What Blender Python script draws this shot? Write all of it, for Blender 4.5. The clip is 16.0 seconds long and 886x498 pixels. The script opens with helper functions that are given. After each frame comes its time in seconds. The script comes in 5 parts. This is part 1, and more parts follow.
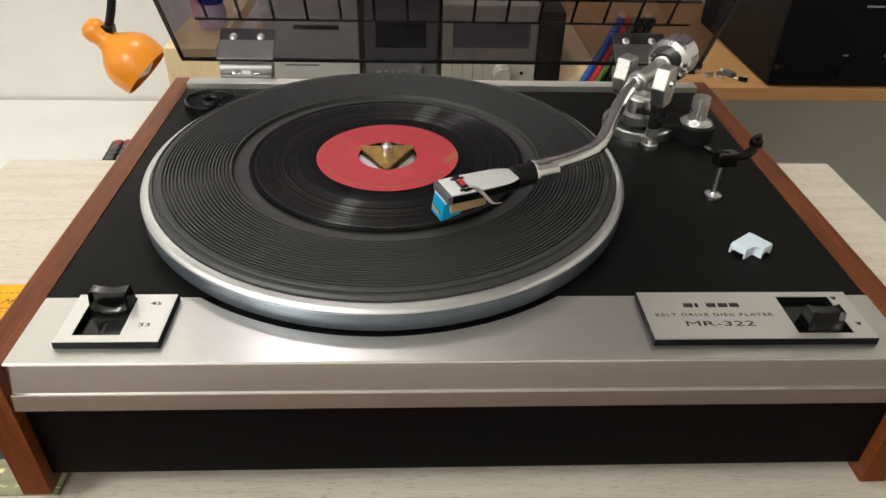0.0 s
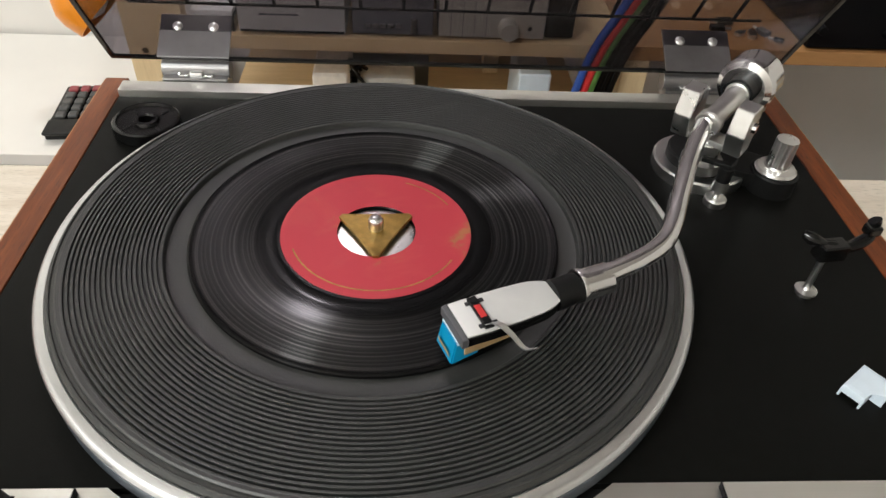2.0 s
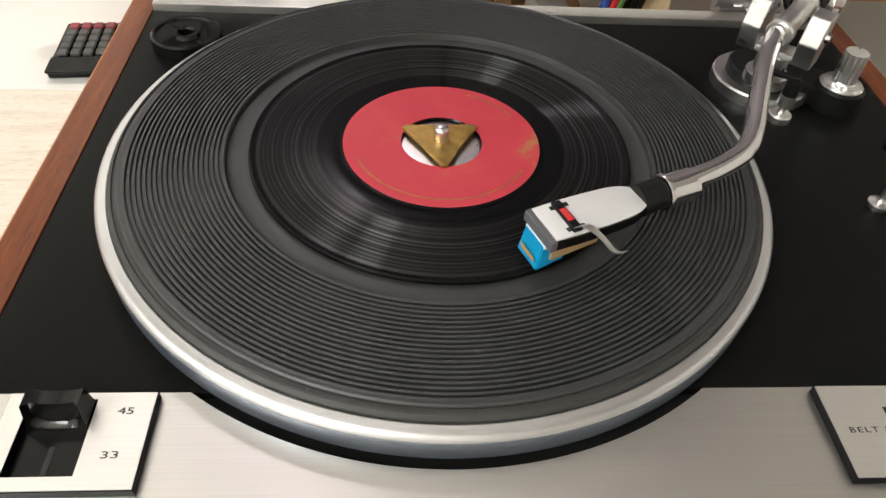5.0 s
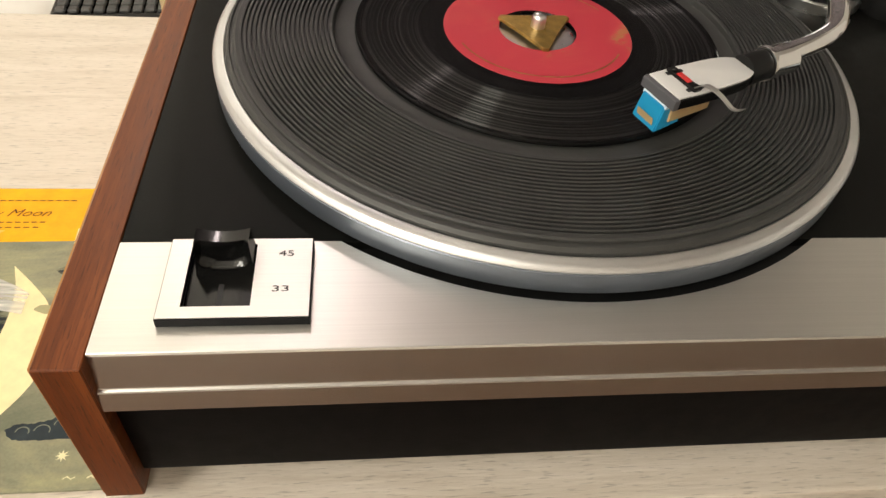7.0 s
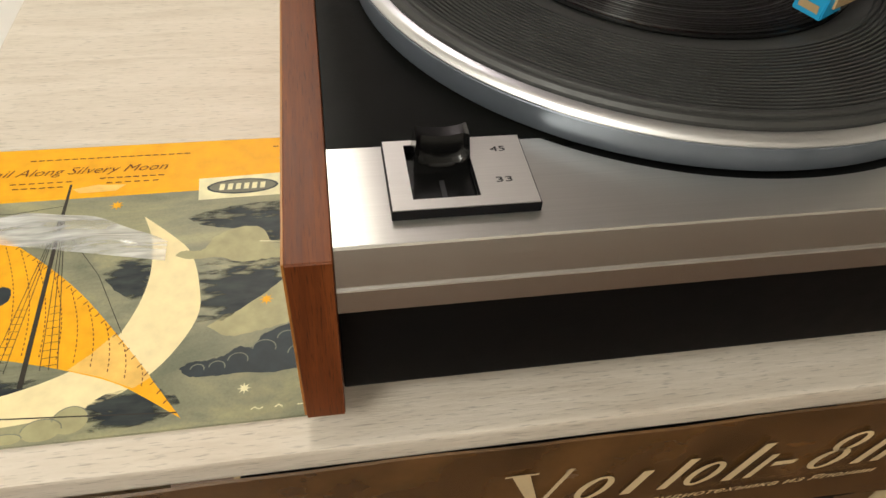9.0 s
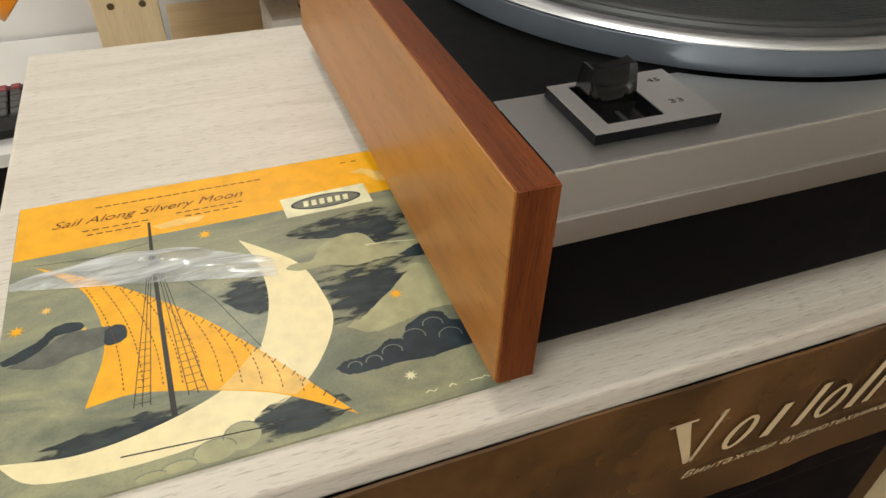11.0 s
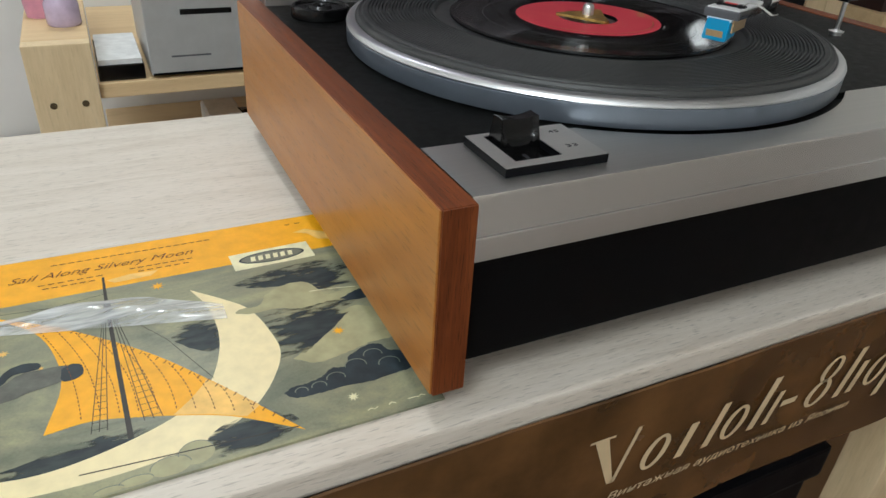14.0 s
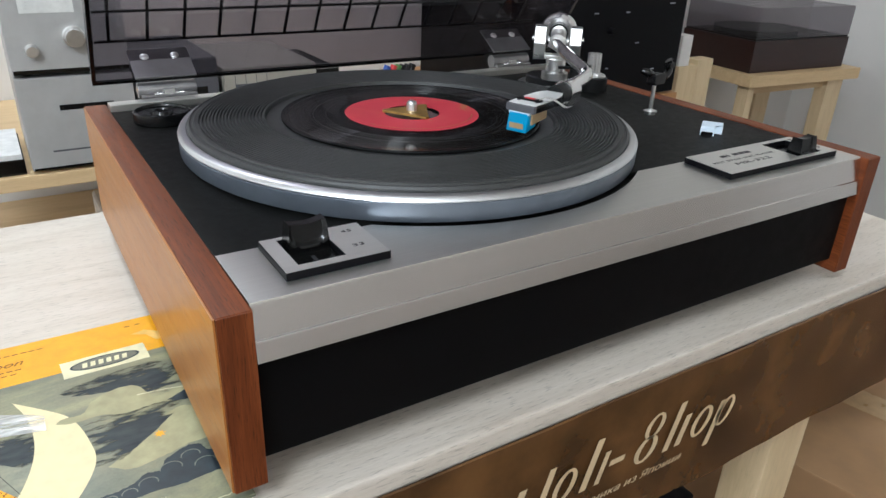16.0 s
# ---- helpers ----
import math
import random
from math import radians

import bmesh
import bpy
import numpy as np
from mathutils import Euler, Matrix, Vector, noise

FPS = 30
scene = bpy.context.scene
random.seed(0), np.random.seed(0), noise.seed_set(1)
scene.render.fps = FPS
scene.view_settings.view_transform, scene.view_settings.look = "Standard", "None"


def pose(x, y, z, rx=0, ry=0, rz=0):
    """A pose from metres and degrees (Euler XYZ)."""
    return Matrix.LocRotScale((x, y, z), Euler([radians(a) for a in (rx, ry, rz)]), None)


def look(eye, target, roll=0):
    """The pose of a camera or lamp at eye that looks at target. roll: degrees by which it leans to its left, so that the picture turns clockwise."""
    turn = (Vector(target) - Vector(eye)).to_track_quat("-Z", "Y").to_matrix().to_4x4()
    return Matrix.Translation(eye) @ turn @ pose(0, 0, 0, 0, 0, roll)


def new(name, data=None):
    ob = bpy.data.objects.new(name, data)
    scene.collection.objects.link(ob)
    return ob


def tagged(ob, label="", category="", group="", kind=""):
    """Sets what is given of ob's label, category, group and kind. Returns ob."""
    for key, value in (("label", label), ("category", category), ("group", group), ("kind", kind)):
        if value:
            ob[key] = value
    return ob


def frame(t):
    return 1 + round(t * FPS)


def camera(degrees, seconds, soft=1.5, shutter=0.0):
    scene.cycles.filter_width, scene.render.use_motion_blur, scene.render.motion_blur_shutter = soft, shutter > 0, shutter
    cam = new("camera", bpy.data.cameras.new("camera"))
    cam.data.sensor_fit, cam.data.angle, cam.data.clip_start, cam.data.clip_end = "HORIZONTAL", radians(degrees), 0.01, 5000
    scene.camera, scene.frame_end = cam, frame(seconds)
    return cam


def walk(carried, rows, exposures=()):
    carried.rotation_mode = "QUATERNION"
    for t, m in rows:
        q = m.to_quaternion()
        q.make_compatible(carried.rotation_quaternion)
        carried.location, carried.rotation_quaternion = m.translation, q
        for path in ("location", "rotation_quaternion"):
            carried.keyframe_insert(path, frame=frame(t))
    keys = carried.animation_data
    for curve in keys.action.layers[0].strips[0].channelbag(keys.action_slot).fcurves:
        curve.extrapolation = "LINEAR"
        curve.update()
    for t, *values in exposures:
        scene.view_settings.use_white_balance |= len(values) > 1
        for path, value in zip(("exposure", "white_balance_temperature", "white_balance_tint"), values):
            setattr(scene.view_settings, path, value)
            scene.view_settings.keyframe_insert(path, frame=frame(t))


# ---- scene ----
cam = camera(64.4, 16.0)
PATH = [
    (0, (0.0164, -0.4092, 0.3317), (0.0239, -0.2672, 0.2316), 1.7),
    (0.5, (0.0130, -0.3671, 0.3389), (0.0211, -0.2285, 0.2340), 2.3),
    (1, (0.0141, -0.3313, 0.3425), (0.0213, -0.1950, 0.2346), 2.7),
    (1.5, (0.0137, -0.2929, 0.3425), (0.0232, -0.1596, 0.2311), 3.4),
    (2, (0.0115, -0.2592, 0.3393), (0.0222, -0.1301, 0.2232), 3.8),
    (2.5, (0.0122, -0.2511, 0.3371), (0.0230, -0.1242, 0.2185), 3.9),
    (3, (0.0108, -0.2466, 0.3342), (0.0214, -0.1205, 0.2148), 3.9),
    (5.5, (-0.0402, -0.2758, 0.3075), (-0.0260, -0.1559, 0.1823), 5.0),
    (6, (-0.0602, -0.2908, 0.2970), (-0.0437, -0.1715, 0.1715), 5.5),
    (6.5, (-0.0728, -0.3025, 0.2930), (-0.0548, -0.1834, 0.1675), 5.8),
    (7, (-0.0847, -0.3043, 0.2886), (-0.0649, -0.1863, 0.1623), 6.5),
    (7.5, (-0.0989, -0.3050, 0.2838), (-0.0768, -0.1882, 0.1568), 7.4),
    (8, (-0.1162, -0.3135, 0.2783), (-0.0925, -0.1964, 0.1517), 7.5),
    (8.5, (-0.1367, -0.3237, 0.2741), (-0.1156, -0.2069, 0.1469), 5.4),
    (9, (-0.1687, -0.3208, 0.2570), (-0.1428, -0.2037, 0.1308), 4.7),
    (9.5, (-0.1961, -0.3198, 0.2473), (-0.1636, -0.2018, 0.1237), 3.1),
    (10, (-0.2206, -0.3224, 0.2385), (-0.1832, -0.2033, 0.1172), 1.6),
    (12.5, (-0.3037, -0.3437, 0.2022), (-0.2409, -0.2116, 0.1078), 4.1),
    (13, (-0.3014, -0.3540, 0.2082), (-0.2379, -0.2215, 0.1150), 4.3),
    (13.5, (-0.2957, -0.3644, 0.2116), (-0.2314, -0.2312, 0.1197), 3.9),
    (14, (-0.2844, -0.3731, 0.2155), (-0.2161, -0.2402, 0.1264), 3.5),
    (14.5, (-0.2712, -0.3796, 0.2193), (-0.1976, -0.2468, 0.1343), 2.6),
    (15, (-0.2621, -0.3840, 0.2242), (-0.1835, -0.2515, 0.1434), 2.5),
    (15.5, (-0.2467, -0.3949, 0.2305), (-0.1636, -0.2631, 0.1530), 2.3),
    (16, (-0.2358, -0.4129, 0.2406), (-0.1507, -0.2807, 0.1660), 2.3),
]
walk(cam, [(t, look(eye, target, roll)) for t, eye, target, roll in PATH],
     [(0.0, 0.07, 5850, 2), (1.5, 0.07, 5800, 3), (3.0, 0.3, 5750, 5), (5.5, 0.34, 6000, 5), (7.0, 0.12, 6500, 5), (9.0, -0.14, 6250, 3), (10.0, -0.13, 6050, 2), (12.5, -0.38, 5550, 2), (14.5, -0.22, 5200, 1), (16.0, 0.15, 5100, 3)])

# ---------------------------------------------------------------- light
world = bpy.data.worlds.new("room_world")
scene.world = world
world.use_nodes = True
world.node_tree.nodes["Background"].inputs[0].default_value = (1.0, 0.95, 0.9, 1)
world.node_tree.nodes["Background"].inputs[1].default_value = 0.01


def ceiling_lamp(x, y, z, radius, power, colour):
    lamp = new("ceiling_lamp_light", bpy.data.lights.new("ceiling_lamp_light", "POINT"))
    lamp.data.shadow_soft_size, lamp.data.energy, lamp.data.color = radius, power, colour
    lamp.location = (x, y, z)
    return lamp


ceiling_lamp(-0.27, 1.04, 1.38, 0.05, 25.0, (1.0, 0.90, 0.79))
ceiling_lamp(-1.15, -1.05, 1.45, 0.30, 77.0, (1.0, 0.92, 0.83))

# ---------------------------------------------------------------- materials


def nodes_of(name):
    m = bpy.data.materials.new(name)
    m.use_nodes = True
    nt = m.node_tree
    return m, nt, nt.nodes["Principled BSDF"]


def link(nt, a, b):
    nt.links.new(a, b)


def coords(nt, scale, space="Object"):
    tc = nt.nodes.new("ShaderNodeTexCoord")
    mp = nt.nodes.new("ShaderNodeMapping")
    mp.inputs["Scale"].default_value = scale
    link(nt, tc.outputs[space], mp.inputs["Vector"])
    return mp.outputs["Vector"]


def noise_of(nt, vec, scale=1.0, detail=4.0, rough=0.55, distort=0.0):
    n = nt.nodes.new("ShaderNodeTexNoise")
    n.inputs["Scale"].default_value, n.inputs["Detail"].default_value = scale, detail
    n.inputs["Roughness"].default_value, n.inputs["Distortion"].default_value = rough, distort
    link(nt, vec, n.inputs["Vector"])
    return n.outputs["Fac"]


def ramp_of(nt, fac, stops):
    r = nt.nodes.new("ShaderNodeValToRGB")
    els = r.color_ramp.elements
    while len(els) < len(stops):
        els.new(0.5)
    for e, (p, c) in zip(els, stops):
        e.position, e.color = p, (*c, 1)
    link(nt, fac, r.inputs["Fac"])
    return r.outputs["Color"]


def span(nt, fac, lo, hi):
    r = nt.nodes.new("ShaderNodeMapRange")
    r.inputs["From Min"].default_value, r.inputs["From Max"].default_value = 0.25, 0.75
    r.inputs["To Min"].default_value, r.inputs["To Max"].default_value = lo, hi
    link(nt, fac, r.inputs["Value"])
    return r.outputs["Result"]


def bump_of(nt, p, height, strength, dist):
    b = nt.nodes.new("ShaderNodeBump")
    b.inputs["Strength"].default_value, b.inputs["Distance"].default_value = strength, dist
    link(nt, height, b.inputs["Height"])
    link(nt, b.outputs["Normal"], p.inputs["Normal"])


def plain(name, colour, rough=0.5, metal=0.0, vary=0.12, scale=60.0, bump=0.15, spec=0.5):
    """Paint, plastic or metal with slight mottling and fine relief."""
    m, nt, p = nodes_of(name)
    v = coords(nt, (1, 1, 1))
    n1, n2 = noise_of(nt, v, scale, 5), noise_of(nt, v, scale * 9, 3)
    lo, hi = [tuple(min(1, c * f) for c in colour) for f in (1 - vary, 1 + vary)]
    link(nt, ramp_of(nt, n1, [(0.3, lo), (0.7, hi)]), p.inputs["Base Color"])
    link(nt, span(nt, n1, rough * 0.85, min(1, rough * 1.15)), p.inputs["Roughness"])
    p.inputs["Metallic"].default_value = metal
    p.inputs["Specular IOR Level"].default_value = spec
    if bump:
        bump_of(nt, p, n2, bump, 0.0004)
    return m


def brushed(name, colour, rough, stretch, aniso=0.0):
    m, nt, p = nodes_of(name)
    fine = noise_of(nt, coords(nt, stretch), 1.0, 4, 0.65)
    wide = noise_of(nt, coords(nt, (6, 6, 6)), 1.0, 3)
    lo, hi = [tuple(c * f for c in colour) for f in (0.95, 1.03)]
    link(nt, ramp_of(nt, fine, [(0.3, lo), (0.7, hi)]), p.inputs["Base Color"])
    link(nt, span(nt, wide, rough * 0.85, rough * 1.15), p.inputs["Roughness"])
    p.inputs["Metallic"].default_value = 1.0
    if aniso:
        p.inputs["Anisotropic"].default_value = aniso
        across = nt.nodes.new("ShaderNodeCombineXYZ")
        across.inputs[1].default_value = across.inputs[2].default_value = 0.7071
        link(nt, across.outputs[0], p.inputs["Tangent"])
    bump_of(nt, p, fine, 0.05, 0.0002)
    return m


def wood(name, stops, along, rough=0.4, grain=1.0, bump=0.25, pores=0.0):
    """Straight-grained timber; `along` is the stretch of the grain in each direction."""
    m, nt, p = nodes_of(name)
    v = coords(nt, along)
    broad = noise_of(nt, v, 1.0 * grain, 3, 0.5, 0.8)
    fine = noise_of(nt, v, 6.0 * grain, 5, 0.7, 0.3)
    mix = nt.nodes.new("ShaderNodeMath")
    mix.operation = "MULTIPLY_ADD"
    mix.inputs[1].default_value = 0.45
    link(nt, fine, mix.inputs[0])
    half = nt.nodes.new("ShaderNodeMath")
    half.operation = "MULTIPLY"
    half.inputs[1].default_value = 0.55
    link(nt, broad, half.inputs[0])
    link(nt, half.outputs[0], mix.inputs[2])
    col = ramp_of(nt, mix.outputs[0], stops)
    if pores:
        deep = noise_of(nt, v, 14.0 * grain, 2, 0.5)
        dark = ramp_of(nt, deep, [(0.30, (1 - pores, 1 - pores, 1 - pores)), (0.42, (1, 1, 1))])
        mul = nt.nodes.new("ShaderNodeMixRGB")
        mul.blend_type, mul.inputs[0].default_value = "MULTIPLY", 1.0
        link(nt, col, mul.inputs[1])
        link(nt, dark, mul.inputs[2])
        col = mul.outputs[0]
    link(nt, col, p.inputs["Base Color"])
    link(nt, span(nt, fine, rough * 0.85, rough * 1.2), p.inputs["Roughness"])
    bump_of(nt, p, fine, bump, 0.0004)
    return m


TEAK_EDGE = [(0.25, (0.060, 0.014, 0.0035)), (0.5, (0.140, 0.036, 0.0082)), (0.75, (0.25, 0.074, 0.019))]
M_END = wood("teak_edge", TEAK_EDGE,
             (260, 14, 260), 0.44, 0.5, 0.2, 0.5)
M_END.node_tree.nodes["Principled BSDF"].inputs["Specular IOR Level"].default_value = 0.25
M_END_UP = wood("teak_front_edge", TEAK_EDGE, (300, 300, 12), 0.44, 0.5, 0.25, 0.6)
M_END_UP.node_tree.nodes["Principled BSDF"].inputs["Specular IOR Level"].default_value = 0.25
M_VENEER = wood("teak_veneer", [(0.25, (0.25, 0.094, 0.018)), (0.5, (0.355, 0.148, 0.027)), (0.75, (0.45, 0.205, 0.042))],
                (260, 12, 120), 0.34, 0.5, 0.15, 0.30)
M_TABLE = wood("pale_oak_board", [(0.25, (0.47, 0.40, 0.32)), (0.5, (0.60, 0.54, 0.46)), (0.78, (0.69, 0.63, 0.56))],
               (9, 90, 90), 0.46, 0.9, 0.7, 0.34)
M_PINE_DARK = wood("amber_pine", [(0.2, (0.38, 0.19, 0.07)), (0.55, (0.48, 0.26, 0.10)), (0.85, (0.56, 0.33, 0.14))],
                   (6, 60, 60), 0.45, 0.7, 0.15, 0.08)
M_HEAD = plain("silver_lacquer", (0.74, 0.74, 0.73), 0.38, 0.25, 0.04, 60, 0.03)
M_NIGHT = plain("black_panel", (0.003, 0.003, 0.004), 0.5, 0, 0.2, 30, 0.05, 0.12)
M_PINE = wood("pale_pine", [(0.2, (0.58, 0.40, 0.20)), (0.55, (0.74, 0.55, 0.30)), (0.85, (0.82, 0.65, 0.40))],
              (6, 60, 60), 0.5, 0.7, 0.15, 0.08)
M_PINE_V = wood("pale_pine_upright", [(0.2, (0.60, 0.45, 0.24)), (0.55, (0.76, 0.60, 0.36)), (0.85, (0.83, 0.69, 0.46))],
                (60, 60, 6), 0.5, 0.7, 0.15, 0.08)
M_ALU = brushed("brushed_aluminium", (0.74, 0.73, 0.70), 0.36, (10, 1400, 1400), 0.4)
M_TRIM = brushed("brushed_trim", (0.72, 0.70, 0.68), 0.22, (10, 1400, 1400), 0.5)
M_PLATE = brushed("brushed_plate", (0.86, 0.85, 0.82), 0.42, (10, 1600, 1600), 0.3)
M_SIDE = plain("satin_blue_grey_paint", (0.15, 0.17, 0.205), 0.34, 0.45, 0.08, 60, 0.03)
M_RIM = brushed("turned_aluminium", (0.76, 0.77, 0.79), 0.30, (60, 60, 900))
M_CHROME = plain("chrome", (0.82, 0.82, 0.82), 0.12, 1.0, 0.04, 40, 0.02)
M_SATIN = plain("satin_aluminium", (0.80, 0.80, 0.79), 0.30, 1.0, 0.06, 80, 0.08)
M_HINGE = plain("zinc_plate", (0.34, 0.335, 0.34), 0.40, 1.0, 0.10, 60, 0.1)
M_DECK = plain("black_vinyl_deck", (0.0045, 0.0046, 0.0040), 0.45, 0, 0.25, 160, 0.2, 0.09)
M_FRONT = plain("black_front_film", (0.0025, 0.0025, 0.0027), 0.5, 0, 0.2, 120, 0.2, 0.10)
M_BLACK = plain("black_gloss_plastic", (0.004, 0.004, 0.004), 0.16, 0, 0.2, 100, 0.04, 0.4)
M_MATT = plain("black_matt_plastic", (0.007, 0.007, 0.007), 0.45, 0, 0.2, 100, 0.15, 0.25)
M_RUBBER = plain("black_rubber_mat", (0.0225, 0.0232, 0.0222), 0.52, 0, 0.22, 70, 0.2, 0.80)
M_WHITE = plain("white_plastic", (0.72, 0.82, 0.92), 0.4, 0, 0.05, 60, 0.05)
M_BLUE = plain("blue_plastic", (0.015, 0.26, 0.50), 0.35, 0, 0.08, 60, 0.05)
M_CREAM = plain("cream_plastic", (0.46, 0.32, 0.16), 0.45, 0, 0.1, 90, 0.05)
M_INK = plain("black_ink", (0.02, 0.02, 0.022), 0.5, 0, 0.1, 80, 0)
M_ORANGE = plain("orange_enamel", (0.85, 0.30, 0.015), 0.3, 0, 0.05, 30, 0.03)
M_RED = plain("red_plastic", (0.55, 0.03, 0.03), 0.4, 0, 0.1, 60, 0.05)
M_BRASS = plain("aged_brass", (0.42, 0.27, 0.075), 0.46, 0.8, 0.35, 180, 0.2)
M_SILVER = plain("silver_paint", (0.50, 0.50, 0.49), 0.42, 0.35, 0.06, 40, 0.05)
M_GREY = plain("grey_plastic", (0.10, 0.10, 0.11), 0.45, 0, 0.15, 40, 0.1)
M_WALL = plain("white_wall_paint", (0.80, 0.78, 0.75), 0.75, 0, 0.03, 6, 0.1)
M_CEILING = plain("dull_white_ceiling_paint", (0.52, 0.50, 0.47), 0.8, 0, 0.03, 6, 0.1)
M_ROOM = plain("cream_wall_paint", (0.78, 0.74, 0.69), 0.75, 0, 0.06, 4, 0.1)
M_FLOOR = wood("laminate_floor", [(0.25, (0.080, 0.046, 0.028)), (0.75, (0.150, 0.088, 0.052))], (4, 40, 40), 0.4, 0.7, 0.1)
M_BANNER = plain("brown_printed_banner", (0.090, 0.044, 0.014), 0.24, 0, 0.6, 18, 0.14, 0.6)
M_LETTER = plain("pale_gold_print", (0.62, 0.48, 0.28), 0.4, 0, 0.1, 60, 0)
M_BLUEGLASS = plain("cobalt_plastic", (0.008, 0.02, 0.30), 0.25, 0, 0.1, 40, 0)


def vinyl_material():
    """Pressed grooves between a blank run-out and a raised lip; the gloss is drawn out across the grooves."""
    m, nt, p = nodes_of("record_vinyl")
    tc = nt.nodes.new("ShaderNodeTexCoord")
    flat_xy = nt.nodes.new("ShaderNodeVectorMath")
    flat_xy.operation = "MULTIPLY"
    flat_xy.inputs[1].default_value = (1, 1, 0)
    link(nt, tc.outputs["Object"], flat_xy.inputs[0])
    ln = nt.nodes.new("ShaderNodeVectorMath")
    ln.operation = "LENGTH"
    link(nt, flat_xy.outputs[0], ln.inputs[0])
    ring = nt.nodes.new("ShaderNodeCombineXYZ")
    link(nt, ln.outputs["Value"], ring.inputs[0])
    bands = noise_of(nt, ring.outputs[0], 520.0, 6, 0.75)
    ten = nt.nodes.new("ShaderNodeMath")
    ten.operation = "MULTIPLY"
    ten.inputs[1].default_value = 10.0
    link(nt, ln.outputs["Value"], ten.inputs[0])
    cut = ramp_of(nt, ten.outputs[0], [(0.555, (0.02, 0.02, 0.02)), (0.562, (1, 1, 1)), (0.590, (0.85, 0.85, 0.85)), (0.610, (1, 1, 1)), (0.846, (1, 1, 1)), (0.852, (0.15, 0.15, 0.15))])
    p.inputs["Base Color"].default_value = (0.003, 0.003, 0.0032, 1)
    link(nt, span(nt, bands, 0.07, 0.19), p.inputs["Roughness"])
    p.inputs["Specular IOR Level"].default_value = 0.11
    groove = nt.nodes.new("ShaderNodeBsdfAnisotropic")
    groove.inputs["Roughness"].default_value = 0.33
    groove.inputs["Anisotropy"].default_value = 0.85
    tone = ramp_of(nt, bands, [(0.40, (0.002, 0.002, 0.002)), (0.50, (0.020, 0.020, 0.0194)), (0.66, (0.155, 0.155, 0.150))])
    mul = nt.nodes.new("ShaderNodeMixRGB")
    mul.blend_type, mul.inputs[0].default_value = "MULTIPLY", 1.0
    link(nt, tone, mul.inputs[1])
    link(nt, cut, mul.inputs[2])
    link(nt, mul.outputs[0], groove.inputs["Color"])
    tan = nt.nodes.new("ShaderNodeTangent")
    tan.direction_type, tan.axis = "RADIAL", "Z"
    link(nt, tan.outputs[0], groove.inputs["Tangent"])
    bump_of(nt, p, bands, 0.05, 0.0002)
    both = nt.nodes.new("ShaderNodeAddShader")
    link(nt, p.outputs[0], both.inputs[0])
    link(nt, groove.outputs[0], both.inputs[1])
    link(nt, both.outputs[0], nt.nodes["Material Output"].inputs["Surface"])
    return m


def label_material():
    m, nt, p = nodes_of("red_paper_label")
    v = coords(nt, (1, 1, 1))
    worn = noise_of(nt, v, 38.0, 5, 0.6, 0.6)
    link(nt, ramp_of(nt, worn, [(0.50, (0.50, 0.035, 0.055)), (0.63, (0.52, 0.05, 0.06)), (0.70, (0.42, 0.15, 0.06))]), p.inputs["Base Color"])
    p.inputs["Roughness"].default_value = 0.5
    bump_of(nt, p, noise_of(nt, v, 900, 3), 0.1, 0.0002)
    return m


def smoked_material(name, tint, gloss_rough=0.04):
    m, nt, p = nodes_of(name)
    nt.nodes.remove(p)
    out = nt.nodes["Material Output"]
    clear = nt.nodes.new("ShaderNodeBsdfTransparent")
    clear.inputs[0].default_value = (*tint, 1)
    gloss = nt.nodes.new("ShaderNodeBsdfGlossy")
    gloss.inputs["Roughness"].default_value = gloss_rough
    gloss.inputs["Color"].default_value = (1, 1, 1, 1)
    face = nt.nodes.new("ShaderNodeLayerWeight")
    face.inputs["Blend"].default_value = 0.22
    fres = nt.nodes.new("ShaderNodeMapRange")
    fres.inputs["To Min"].default_value, fres.inputs["To Max"].default_value = 0.012, 0.34
    link(nt, face.outputs["Facing"], fres.inputs["Value"])
    mixer = nt.nodes.new("ShaderNodeMixShader")
    link(nt, fres.outputs["Result"], mixer.inputs[0])
    link(nt, clear.outputs[0], mixer.inputs[1])
    link(nt, gloss.outputs[0], mixer.inputs[2])
    link(nt, mixer.outputs[0], out.inputs["Surface"])
    return m


def film_material():
    """Clear film; white streaks mixed in stand for the highlight where it is rucked."""
    m = smoked_material("clear_film", (0.97, 0.97, 0.97), 0.16)
    nt = m.node_tree
    out = nt.nodes["Material Output"]
    glossy = out.inputs["Surface"].links[0].from_socket
    painted_sheen = nt.nodes.new("ShaderNodeBsdfDiffuse")
    painted_sheen.inputs[0].default_value = (0.85, 0.86, 0.88, 1)
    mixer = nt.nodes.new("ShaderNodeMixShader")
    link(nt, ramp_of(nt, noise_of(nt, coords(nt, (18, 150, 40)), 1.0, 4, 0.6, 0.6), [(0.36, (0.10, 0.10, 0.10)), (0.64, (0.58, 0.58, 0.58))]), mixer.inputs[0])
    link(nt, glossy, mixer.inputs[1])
    link(nt, painted_sheen.outputs[0], mixer.inputs[2])
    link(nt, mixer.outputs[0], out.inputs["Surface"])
    return m


M_VINYL = vinyl_material()
M_LABEL = label_material()
M_SMOKE = smoked_material("smoked_acrylic", (0.52, 0.50, 0.53))
M_FILM = film_material()

# ---------------------------------------------------------------- building helpers


